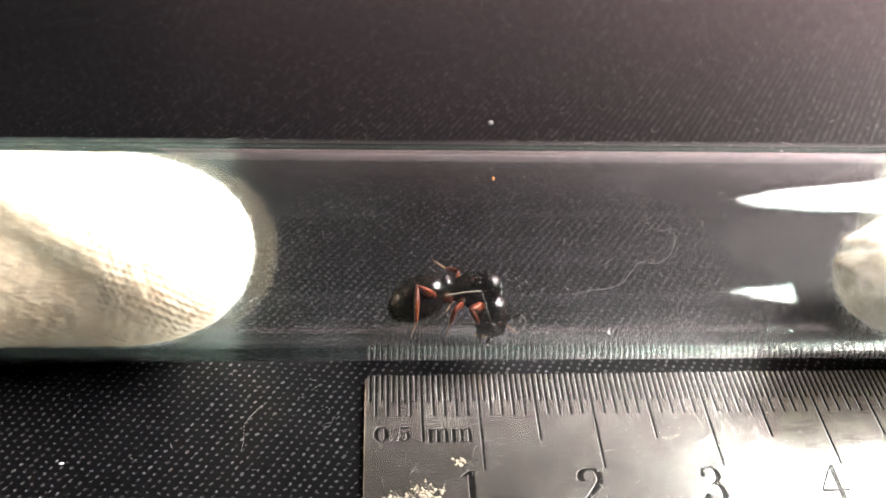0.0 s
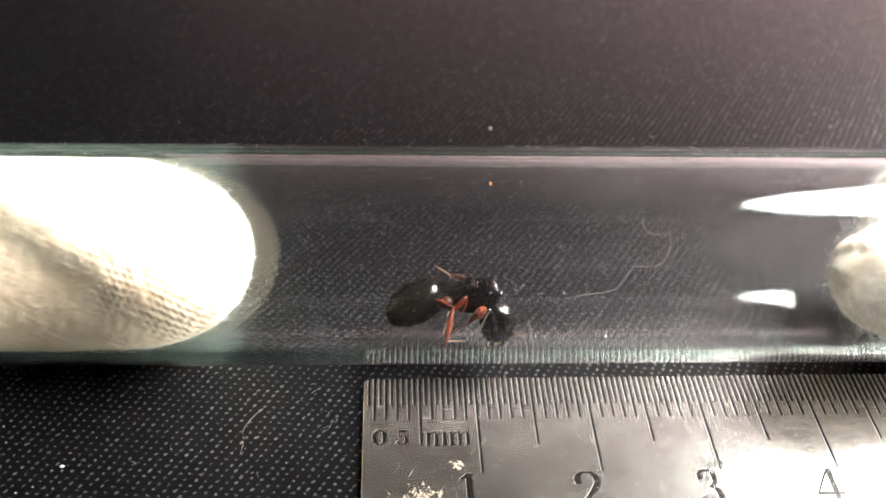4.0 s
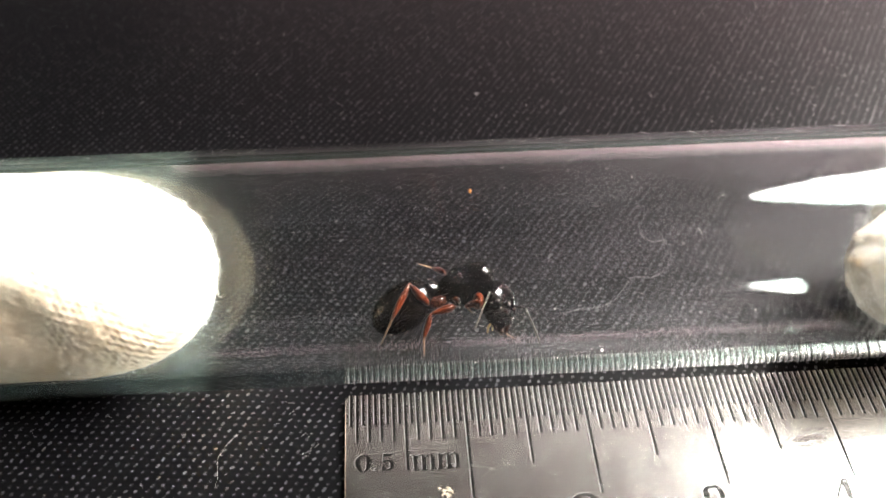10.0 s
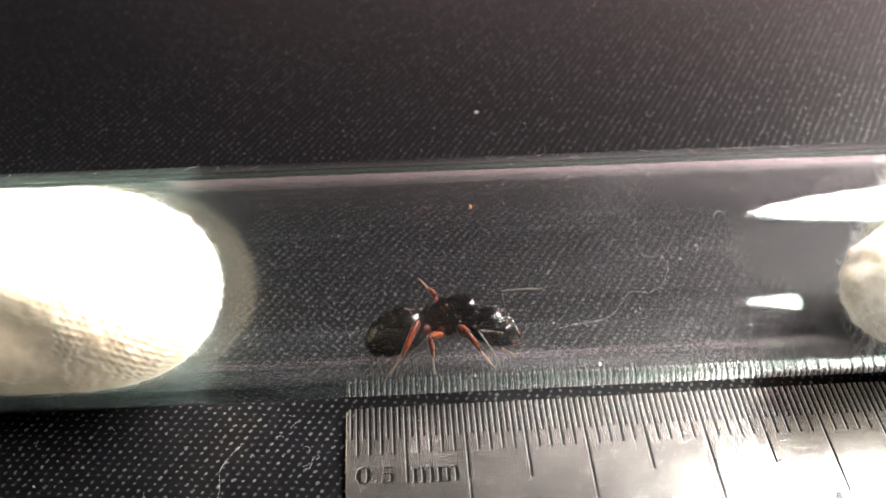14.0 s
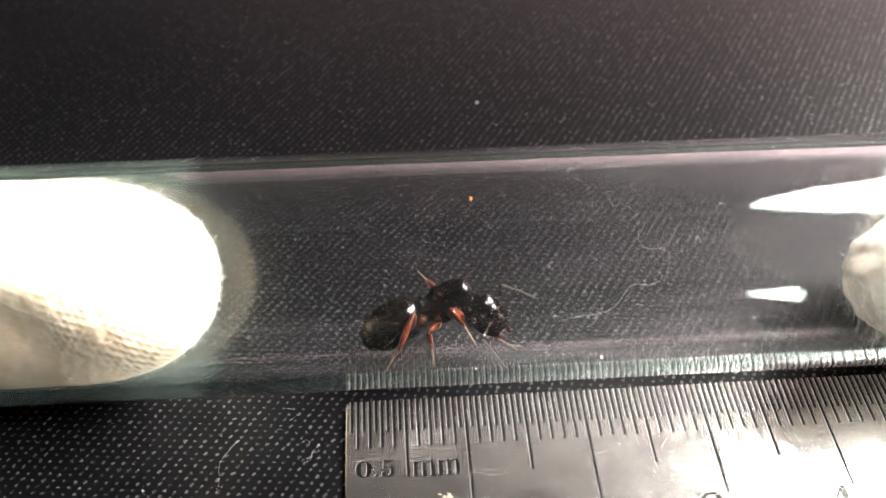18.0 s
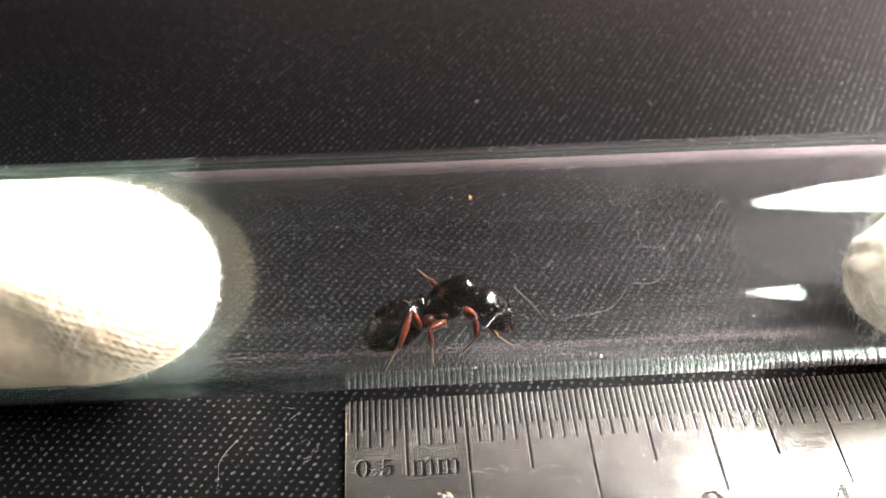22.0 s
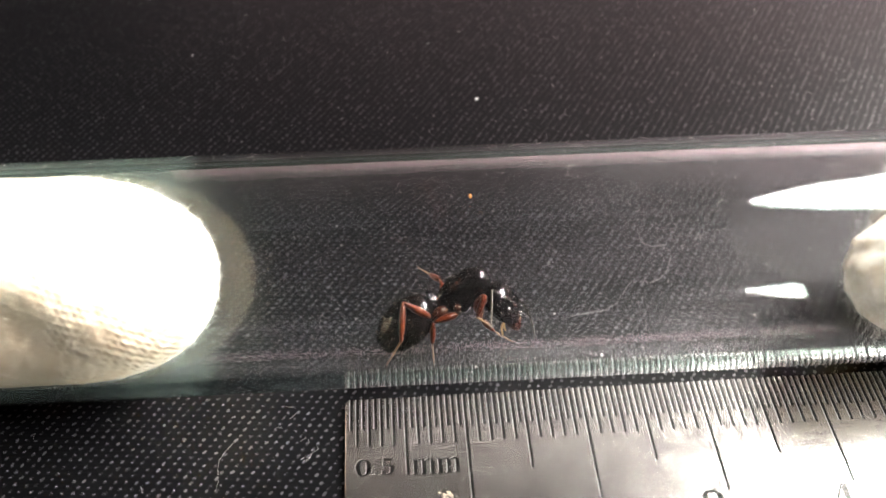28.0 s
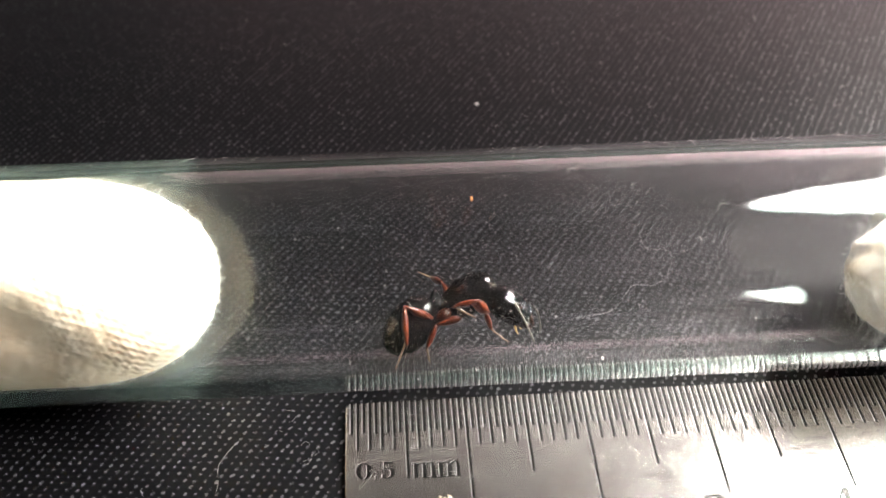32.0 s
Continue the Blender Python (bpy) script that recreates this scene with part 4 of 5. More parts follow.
        part("mandible", mesh_of("mandible", *joined(jaw), DARKRED), head, "toothed dark red-brown mandible", pose(2.72 * MM, s * 0.66 * MM, -0.2 * MM, 0, 16, -s * 26) @ Matrix.Diagonal((1, s, 1, 1)))
        part("palp", mesh_of("palp", *limb(1.05, [0.06, 0.075, 0.06, 0.035], 6, 1.0, -0.14), MOUTH), head, "ochre palp", pose(2.5 * MM, s * 0.22 * MM, -0.75 * MM, 0, 50, s * 8))
        part("antenna_socket", mesh_of("antenna_socket", *blob((2.12, s * 0.42, 0.84), 0.17, 0.15, 0.12, rng, 0.0, 14, 8), DARKRED), head, "dark red antenna socket")
        part("frontal_ridge", mesh_of("frontal_ridge", *strand([(1.25, s * 0.3, 1.02), (1.6, s * 0.27, 1.1), (2.0, s * 0.24, 1.0), (2.3, s * 0.3, 0.8)], 0.075, 8), BLACK), head)
        part("cheek", mesh_of("cheek", *blob((2.05, s * 0.95, 0.05), 0.62, 0.32, 0.55, rng, 0.0, 20, 12), BLACK), head, "glossy black cheek")
    part("clypeus", mesh_of("clypeus", *body_of([(2.1, 0.75, 0.2, 0.2), (2.25, 0.86, 0.2, 0.5), (2.6, 0.74, 0.0, 0.68), (2.95, 0.42, -0.2, 0.7), (3.06, 0.2, -0.2, 0.6)], 24, 2.2, 16), BLACK), head, "smooth black face shield")
    part("lip", mesh_of("lip", *blob((2.75, 0, -0.55), 0.38, 0.42, 0.22, rng, 0.1, 12, 8), MOUTH), head, "ochre mouthparts")
    for x, y in ((0.75, 0.0), (0.5, 0.22), (0.5, -0.22)):
        part("ocellus", mesh_of("ocellus", *blob((x, y, 0.97 if y == 0 else 0.86), 0.09, 0.09, 0.08, rng, 0.0, 10, 6), EYE), head)
    for ob in (head, *head.children):
        ob.data.transform(head_scale)
        if ob is not head:
            ob.location = head_scale @ ob.location
    for side in ("near", "far"):
        P["scape_" + side] = part("scape", mesh_of("scape", *limb(SCAPE_L, [0.07, 0.085, 0.085, 0.09, 0.105, 0.09], 8, 1.0, 0.1), SCAPE), top, "black antenna shaft")
        beads = []
        for k in range(11):
            r = 0.076 - 0.001 * k if k < 10 else 0.06
            a, b = k / 11, (k + 1) / 11
            za, zb = 0.22 * math.sin(math.pi * a), 0.22 * math.sin(math.pi * b)
            ring = []
            for q, w in ((0.0, 0.9), (0.25, 0.99), (0.7, 1.0), (1.0, 0.9)):
                x, zc = FLAGELLUM_L * (a + (b - a) * q), za + (zb - za) * q
                ring.append([(x, r * w * math.cos(2 * math.pi * i / 8), zc + r * w * math.sin(2 * math.pi * i / 8)) for i in range(8)])
            beads.append(loft(ring))
        P["flagellum_" + side] = part("flagellum", mesh_of("flagellum", *joined(beads), FEELER), top, "beaded pale brown antenna lash")
    for name, (a, b, c) in LEG_L.items():
        fat = {"front": 0.74, "middle": 0.54, "hind": 0.56}[name]
        femur = mesh_of("femur", *limb(a, [0.12, fat * 0.85, fat, fat * 0.95, fat * 0.75, fat * 0.5, 0.13], 12, 0.62), RED)
        tibia = mesh_of("tibia", *limb(b, [0.13, 0.26, 0.34, 0.35, 0.31, 0.24, 0.15], 10, 0.75), RED)
        spur = mesh_of("spur", *strand([(b * 0.96, 0, -0.08), (b + 0.16, 0, -0.25), (b + 0.3, 0, -0.33)], 0.02, 4), HAIR)
        segs = []
        x = 0.0
        for k, L in enumerate((0.42, 0.17, 0.13, 0.1, 0.14)):
            r = 0.075 - 0.006 * k
            segs.append(([(px + x * c, py, pz) for px, py, pz in limb(L * c, [r * 0.7, r, r * 1.05, r * 0.8], 7)[0]], limb(L * c, [r * 0.7, r, r, r], 7)[1]))
            x += L
        tarsus = mesh_of("tarsus", *joined(segs), AMBER)
        claw = mesh_of("claw", *joined([strand([(c * 0.94, 0, 0), (c * 1.0, s * 0.07, 0.02), (c * 1.05, s * 0.1, -0.06)], 0.022, 4) for s in (-1, 1)]), RED)
        coxa_l = {"front": 1.1, "middle": 0.8, "hind": 1.55}[name]
        coxa = mesh_of("coxa", *limb(coxa_l, [0.3, 0.5, 0.52, 0.4, 0.2], 12, 0.85), DARKRED)
        for side, s in (("near", -1), ("far", 1)):
            key_name = name + "_" + side
            bx, by, bz = LEG_BASE[name]
            start = Vector((bx, s * by, bz)) + Vector((0.25 if name == "front" else 1.45 if name == "hind" else 0.2, -s * 0.25, 0.45 if name == "hind" else 0.75))
            way = Vector((bx, s * by, bz)) - start
            rot = way.to_track_quat("X", "Z").to_matrix().to_4x4()
            part("coxa", coxa, top, "short dark red hip joint", Matrix.Translation(start * MM) @ rot)
            P["femur_" + key_name] = part("femur", femur, top, "stout red thigh")
            tib = part("tibia", tibia, top, "slender red shin")
            part("spur", spur, tib)
            P["tibia_" + key_name] = tib
            tar = part("tarsus", tarsus, top, "thin amber foot")
            part("claw", claw, tar)
            P["tarsus_" + key_name] = tar
    return P


ANT = ant()
ANT_ROWS = []


def key(t, **joints):
    ANT_ROWS.append((t, joints))


def ant_keys():
    """Where the ant's joints are, in the plane of stage(), in millimetres: pairs of x and u from the trunk outwards; the head ends with its turn to the viewer."""
    key(0, gaster=(2.55,-5.3,7.09,-3.0), thorax=(7.64,-3.1,11.48,-4.22), head=(10.9,-6.95,50), feeler=(10.03,-3.11,6.9,-4.01), feeler_far=(13.37,-5.59,14.19,-6.6), front=(9.18,-5.12,9.99,-6.4,8.7,-6.48), middle=(7.88,-5.07,7.51,-6.41,7.23,-7.48), hind=(4.58,-3.08,4.47,-5.94,4.01,-7.72), front_far=(11.73,-6.54,12.96,-6.74,13.79,-7.5), hind_far=(8.65,-1.46,6.28,-0.3))
    key(0.5, gaster=(2.61,-5.25,7.22,-2.99), thorax=(7.77,-3.04,11.63,-4.17), head=(11.71,-7.02,50), feeler=(9.76,-3.0,7.14,-2.86), feeler_far=(13.63,-5.44,14.04,-6.67), front=(9.13,-4.39,8.8,-6.51,6.68,-6.67), middle=(8.3,-3.95,7.87,-5.56,7.35,-7.53), hind=(4.85,-3.24,4.7,-6.2,4.22,-7.68), front_far=(11.81,-6.5,13.09,-6.89,13.98,-7.56), hind_far=(8.88,-1.54,6.4,-0.33))
    key(1, gaster=(2.67,-5.2,7.35,-2.99), thorax=(7.9,-2.99,11.77,-4.13), head=(11.25,-7.34,50), feeler=(10.1,-4.26,9.04,-7.04), feeler_far=(13.65,-5.79,13.86,-7.82), front=(9.82,-4.48,9.05,-6.49,7.75,-7.39), middle=(8.71,-2.82,8.24,-4.72,7.48,-7.59), hind=(4.91,-3.33,4.88,-6.12,4.24,-7.73), front_far=(11.9,-6.46,13.22,-7.04,14.16,-7.62), hind_far=(9.1,-1.63,6.52,-0.36))
    key(1.5, gaster=(2.45,-5.46,7.03,-3.16), thorax=(7.68,-3.26,11.73,-4.49), head=(11.7,-7.98,46), feeler=(10.06,-4.69,9.1,-7.54), feeler_far=(13.63,-6.17,13.76,-8.92), front=(9.59,-6.14,7.14,-7.32,6.23,-7.61), middle=(8.55,-2.81,7.7,-4.98,6.59,-7.26), hind=(6.21,-4.65,5.38,-6.71,3.89,-7.36), front_far=(12.2,-6.28,13.43,-7.14,14.27,-7.57), hind_far=(9.25,-1.81,6.52,-0.39))
    key(2, gaster=(2.22,-5.73,6.72,-3.33), thorax=(7.45,-3.53,11.69,-4.86), head=(11.44,-8.53,42), feeler=(10.02,-5.12,9.15,-8.04), feeler_far=(13.58,-6.34,13.6,-8.37), front=(9.28,-5.29,7.6,-6.84,6.12,-7.19), middle=(8.38,-2.8,7.17,-5.24,5.7,-6.93), hind=(7.52,-5.96,5.88,-7.29,3.54,-7.0), front_far=(12.51,-6.09,13.63,-7.23,14.39,-7.53), hind_far=(9.41,-2.0,6.53,-0.43))
    key(2.5, gaster=(2.26,-5.65,6.76,-3.16), thorax=(7.45,-3.31,11.6,-4.54), head=(11.5,-8.3,44), feeler=(10.29,-5.15,9.47,-8.06), feeler_far=(13.74,-6.5,14.14,-8.33), front=(9.79,-4.57,8.76,-6.17,7.6,-6.43), middle=(8.46,-3.13,7.53,-5.11,6.33,-7.13), hind=(7.44,-4.84,6.47,-6.59,5.15,-7.3), front_far=(12.6,-6.05,13.63,-7.2,14.39,-7.44), hind_far=(9.26,-1.81,6.53,-0.4))
    key(3, gaster=(2.3,-5.57,6.8,-2.99), thorax=(7.45,-3.09,11.51,-4.23), head=(12.09,-8.46,45), feeler=(10.57,-5.18,9.79,-8.07), feeler_far=(13.89,-4.96,14.66,-8.3), front=(10.31,-3.85,9.91,-5.5,9.08,-5.68), middle=(8.54,-3.46,7.88,-4.99,6.95,-7.33), hind=(7.35,-3.72,7.06,-5.89,6.77,-7.6), front_far=(12.7,-6.01,13.63,-7.16,14.39,-7.35), hind_far=(9.11,-1.63,6.52,-0.36))
    key(3.5, gaster=(2.75,-5.32,6.97,-2.91), thorax=(7.62,-3.1,11.87,-4.42), head=(11.99,-8.28,42), feeler=(10.93,-4.78,9.33,-7.62), feeler_far=(14.24,-5.71,14.94,-8.4), front=(10.0,-5.14,9.07,-6.06,7.58,-6.96), middle=(9.07,-3.92,7.51,-5.36,6.58,-7.52), hind=(7.69,-4.64,6.94,-7.34,8.93,-7.54), front_far=(12.69,-6.02,13.82,-7.07,14.58,-7.36), hind_far=(9.58,-1.84,6.5,-0.37))
    key(6, gaster=(2.82,-4.94,6.91,-2.95), thorax=(7.51,-3.15,11.66,-4.57), head=(12.02,-8.25,42), feeler=(11.12,-4.89,11.21,-8.56), feeler_far=(14.41,-5.25,15.24,-8.28), front=(10.9,-4.01,10.65,-5.57,10.16,-6.6), middle=(9.0,-1.8,8.29,-4.17,7.82,-7.06), hind=(9.12,-4.9,8.77,-6.94,7.08,-8.14), front_far=(13.39,-6.57,13.88,-7.67,14.57,-8.42), hind_far=(8.96,-1.41,6.92,-0.04))
    key(7, gaster=(2.82,-5.91,6.58,-2.95), thorax=(7.17,-3.15,12.37,-3.23), head=(13.57,-6.71,20), feeler=(11.92,-5.26,13.73,-8.5), feeler_far=(14.91,-3.29,16.5,-6.04), front=(11.14,-3.85,11.04,-5.89,10.41,-8.25), middle=(8.16,-4.31,7.97,-6.47,7.8,-8.29), hind=(6.91,-4.16,5.46,-4.84,4.27,-5.36), front_far=(13.33,-6.18,14.0,-6.92,14.69,-7.31), hind_far=(8.33,-1.2,6.69,-0.06))
    key(7.5, gaster=(2.84,-5.89,6.74,-2.85), thorax=(7.28,-3.05,12.44,-3.14), head=(14.2,-7.1,20), feeler=(12.12,-4.58,12.33,-8.04), feeler_far=(15.66,-4.2,17.13,-6.73), front=(11.82,-3.87,12.28,-5.87,13.92,-7.08), middle=(7.66,-4.68,7.49,-6.59,7.41,-8.05), hind=(6.58,-3.0,5.48,-4.24,4.51,-5.15), front_far=(12.91,-5.54,13.65,-6.63,14.5,-7.25), hind_far=(8.4,-1.32,6.73,-0.04))
    key(8, gaster=(2.87,-5.87,6.9,-2.76), thorax=(7.4,-2.95,12.52,-3.05), head=(13.53,-6.86,20), feeler=(12.31,-3.89,10.92,-7.57), feeler_far=(15.13,-3.55,16.09,-6.69), front=(10.85,-2.28,11.99,-3.36,12.27,-4.57), middle=(7.17,-5.06,7.0,-6.72,7.03,-7.81), hind=(6.25,-1.84,5.49,-3.64,4.76,-4.93), front_far=(12.48,-4.89,13.29,-6.34,14.31,-7.19), hind_far=(8.47,-1.44,6.76,-0.02))
    key(8.5, gaster=(3.02,-5.86,7.05,-2.75), thorax=(7.77,-2.71,12.62,-2.96), head=(13.08,-6.35,15), feeler=(12.22,-3.09,11.86,-4.76), feeler_far=(14.68,-3.8,15.85,-7.67), front=(12.55,-2.26,12.38,-5.64,13.24,-7.66), middle=(7.11,-4.92,6.98,-6.62,6.97,-7.83), hind=(5.5,-2.14,4.06,-3.45,3.16,-5.05), front_far=(12.51,-4.53,13.27,-6.15,14.41,-7.18), hind_far=(8.58,-1.31,6.73,-0.01))
    key(9, gaster=(3.17,-5.86,7.19,-2.75), thorax=(8.14,-2.46,12.72,-2.87), head=(14.08,-6.51,10), feeler=(12.75,-2.44,11.6,-4.85), feeler_far=(15.15,-3.52,16.14,-7.86), front=(10.38,-1.98,11.4,-3.82,11.77,-4.86), middle=(7.05,-4.78,6.97,-6.52,6.9,-7.85), hind=(6.28,-1.99,5.26,-2.27,4.08,-2.71), front_far=(12.54,-4.16,13.25,-5.96,14.51,-7.17), hind_far=(8.69,-1.17,6.71,-0.01))
    key(9.5, gaster=(3.22,-5.44,7.32,-2.59), thorax=(8.09,-2.38,12.69,-2.61), head=(12.85,-6.42,10), feeler=(12.0,-2.99,10.45,-5.73), feeler_far=(14.86,-3.72,16.15,-6.63), front=(9.48,-2.58,12.01,-2.88,12.53,-3.87), middle=(7.01,-4.61,6.87,-6.44,6.84,-7.98), hind=(5.39,-2.06,3.83,-3.36,2.92,-5.24), front_far=(12.66,-4.44,13.24,-6.05,14.55,-7.18), hind_far=(8.86,-1.09,6.74,-0.05))
    key(10, gaster=(3.26,-5.03,7.44,-2.43), thorax=(8.04,-2.29,12.65,-2.36), head=(13.83,-6.17,10), feeler=(12.26,-2.59,10.79,-5.41), feeler_far=(15.03,-4.04,16.17,-7.02), front=(11.41,-3.31,10.36,-3.77,11.0,-4.49), middle=(6.96,-4.45,6.78,-6.36,6.78,-8.11), hind=(5.85,-1.64,4.39,-4.23,3.28,-6.5), front_far=(12.77,-4.71,13.22,-6.14,14.59,-7.18), hind_far=(9.03,-1.01,6.76,-0.1))
    key(10.5, gaster=(3.33,-5.12,7.35,-2.26), thorax=(8.08,-2.13,12.77,-2.28), head=(14.0,-6.03,10), feeler=(12.71,-3.59,12.92,-5.13), feeler_far=(15.06,-3.28,15.07,-5.27), front=(12.16,-3.39,13.17,-5.7,14.13,-6.88), middle=(6.83,-4.45,6.74,-6.28,6.77,-8.07), hind=(6.57,-1.67,4.47,-5.14,2.93,-6.27), front_far=(12.78,-4.28,13.19,-5.8,14.53,-7.19), hind_far=(8.98,-1.02,6.8,-0.11))
    key(11, gaster=(3.41,-5.22,7.26,-2.1), thorax=(8.12,-1.97,12.89,-2.21), head=(14.45,-5.37,10), feeler=(12.48,-3.56,12.1,-4.39), feeler_far=(15.14,-3.03,15.04,-5.09), front=(10.5,-2.26,12.37,-2.36,11.82,-3.18), middle=(6.69,-4.45,6.69,-6.2,6.76,-8.03), hind=(7.37,-0.9,4.72,-2.26,1.99,-3.7), front_far=(12.79,-3.85,13.15,-5.45,14.47,-7.2), hind_far=(8.92,-1.03,6.83,-0.13))
    key(11.5, gaster=(3.29,-5.41,7.32,-2.2), thorax=(8.05,-2.15,12.35,-2.45), head=(13.02,-6.29,18), feeler=(11.58,-3.39,10.93,-6.18), feeler_far=(14.31,-4.4,14.34,-8.38), front=(10.93,-2.79,11.12,-4.78,11.46,-5.92), middle=(6.5,-4.5,6.66,-6.3,6.75,-7.97), hind=(5.57,-2.59,5.31,-5.78,4.75,-8.23), front_far=(13.2,-5.12,13.55,-6.1,14.55,-7.21), hind_far=(8.77,-1.03,6.76,-0.13))
    key(12, gaster=(3.16,-5.59,7.38,-2.3), thorax=(7.97,-2.33,11.81,-2.69), head=(12.68,-5.98,25), feeler=(11.38,-4.47,12.02,-8.17), feeler_far=(15.53,-3.5,16.15,-6.71), front=(9.43,-2.23,10.39,-3.65,11.04,-4.36), middle=(6.31,-4.55,6.64,-6.41,6.73,-7.91), hind=(6.38,-1.29,4.2,-3.19,1.87,-4.91), front_far=(13.61,-6.38,13.95,-6.75,14.63,-7.23), hind_far=(8.61,-1.03,6.69,-0.14))
    key(12.5, gaster=(2.94,-5.51,7.28,-2.84), thorax=(7.79,-2.9,11.77,-3.01), head=(14.69,-5.23,20), feeler=(14.9,-4.39,15.84,-5.0), feeler_far=(14.6,-2.4,18.36,-2.01), front=(11.92,-3.68,12.41,-5.12,13.22,-6.0), middle=(6.91,-4.49,7.03,-6.33,7.05,-7.67), hind=(5.43,-3.02,4.76,-5.48,3.82,-7.91), front_far=(13.19,-5.72,13.67,-6.63,14.62,-7.25), hind_far=(8.49,-1.18,6.67,-0.11))
    key(13, gaster=(2.71,-5.43,7.19,-3.37), thorax=(7.61,-3.48,11.74,-3.34), head=(15.08,-5.39,15), feeler=(15.31,-4.37,15.8,-4.91), feeler_far=(14.32,-1.15,16.88,-0.32), front=(11.46,-5.55,11.63,-7.27,12.17,-8.57), middle=(7.51,-4.42,7.43,-6.26,7.37,-7.43), hind=(5.81,-3.08,4.77,-5.62,3.66,-8.07), front_far=(12.76,-5.06,13.4,-6.5,14.61,-7.27), hind_far=(8.38,-1.32,6.65,-0.08))
    key(13.5, gaster=(2.69,-5.5,7.06,-3.39), thorax=(7.48,-3.45,11.31,-3.56), head=(13.9,-6.12,18), feeler=(13.27,-4.43,14.38,-6.21), feeler_far=(13.87,-3.12,14.05,-1.81), front=(10.74,-4.1,11.77,-6.42,12.85,-7.89), middle=(7.38,-4.57,7.46,-6.42,7.48,-7.94), hind=(6.57,-3.56,4.94,-6.26,3.76,-8.03), front_far=(12.77,-5.31,13.51,-6.59,14.63,-7.27), hind_far=(8.32,-1.57,6.69,-0.05))
    key(14, gaster=(2.67,-5.58,6.93,-3.41), thorax=(7.36,-3.43,10.89,-3.78), head=(14.46,-5.34,20), feeler=(11.23,-4.49,12.96,-7.5), feeler_far=(13.41,-1.05,17.08,-1.4), front=(10.25,-4.44,11.62,-6.57,12.76,-8.01), middle=(7.25,-4.72,7.5,-6.59,7.58,-8.45), hind=(6.38,-3.41,5.09,-5.88,3.55,-8.07), front_far=(12.77,-5.57,13.62,-6.68,14.66,-7.27), hind_far=(8.26,-1.81,6.73,-0.03))
    key(14.5, gaster=(2.58,-5.79,6.85,-3.28), thorax=(7.27,-3.47,11.05,-3.83), head=(13.69,-6.55,25), feeler=(11.27,-4.7,13.33,-6.87), feeler_far=(14.24,-3.58,15.23,-6.66), front=(10.22,-4.91,11.27,-6.43,12.74,-8.22), middle=(7.34,-4.77,7.5,-6.63,7.5,-8.48), hind=(6.39,-3.45,5.18,-5.83,3.73,-8.03), front_far=(12.77,-5.62,13.78,-6.74,14.64,-7.4), hind_far=(8.26,-1.86,6.73,-0.08))
    key(16.5, gaster=(2.43,-5.77,6.69,-3.27), thorax=(7.12,-3.38,10.57,-3.12), head=(12.3,-6.48,35), feeler=(9.99,-2.75,7.68,-4.18), feeler_far=(13.6,-3.99,14.7,-4.65), front=(10.35,-4.14,10.8,-5.37,11.31,-5.57), middle=(7.17,-4.92,7.43,-6.61,7.6,-8.13), hind=(6.32,-3.36,5.2,-5.74,3.66,-8.09), front_far=(13.45,-4.24,13.71,-6.03,14.64,-7.14), hind_far=(8.18,-1.87,6.74,-0.09))
    key(17, gaster=(2.35,-5.81,6.61,-3.23), thorax=(7.03,-3.42,10.92,-3.01), head=(11.95,-6.67,38), feeler=(9.97,-4.85,11.7,-8.2), feeler_far=(13.65,-2.99,13.83,-6.46), front=(10.15,-2.89,11.03,-4.22,11.66,-5.45), middle=(7.26,-4.88,7.43,-6.57,7.6,-8.18), hind=(6.23,-3.4,5.12,-5.7,3.58,-8.05), front_far=(13.45,-5.88,13.76,-6.78,14.63,-7.27), hind_far=(8.18,-1.83,6.65,-0.05))
    key(17.5, gaster=(2.25,-5.81,6.55,-3.28), thorax=(6.93,-3.38,10.73,-3.01), head=(13.57,-5.67,33), feeler=(11.84,-6.04,14.72,-8.85), feeler_far=(13.58,-1.99,16.0,-4.11), front=(10.39,-4.26,12.06,-5.03,14.34,-5.14), middle=(7.2,-4.93,7.42,-6.54,7.58,-8.26), hind=(6.13,-3.41,5.02,-5.7,3.52,-8.09), front_far=(13.0,-5.6,13.65,-6.78,14.7,-7.32), hind_far=(8.12,-1.79,6.63,-0.06))
    key(18, gaster=(2.16,-5.82,6.49,-3.33), thorax=(6.83,-3.34,10.54,-3.01), head=(13.68,-5.57,28), feeler=(11.41,-5.63,13.11,-8.46), feeler_far=(13.24,-1.52,16.31,-2.88), front=(8.98,-3.28,10.11,-4.7,11.06,-6.47), middle=(7.14,-4.98,7.4,-6.5,7.57,-8.35), hind=(6.04,-3.41,4.92,-5.7,3.47,-8.14), front_far=(12.55,-5.32,13.54,-6.78,14.76,-7.38), hind_far=(8.06,-1.76,6.62,-0.08))
    key(18.5, gaster=(2.16,-5.93,6.63,-3.37), thorax=(6.93,-3.38,10.92,-2.55), head=(13.86,-5.41,14), feeler=(12.11,-6.17,12.31,-7.88), feeler_far=(13.52,-1.82,15.75,-3.25), front=(11.07,-4.13,12.96,-6.21,14.04,-7.52), middle=(7.2,-4.89,7.41,-6.45,7.53,-8.39), hind=(6.1,-3.28,4.97,-5.74,3.52,-8.09), front_far=(12.24,-4.72,13.22,-6.36,14.69,-7.31), hind_far=(8.12,-1.75,6.63,-0.02))
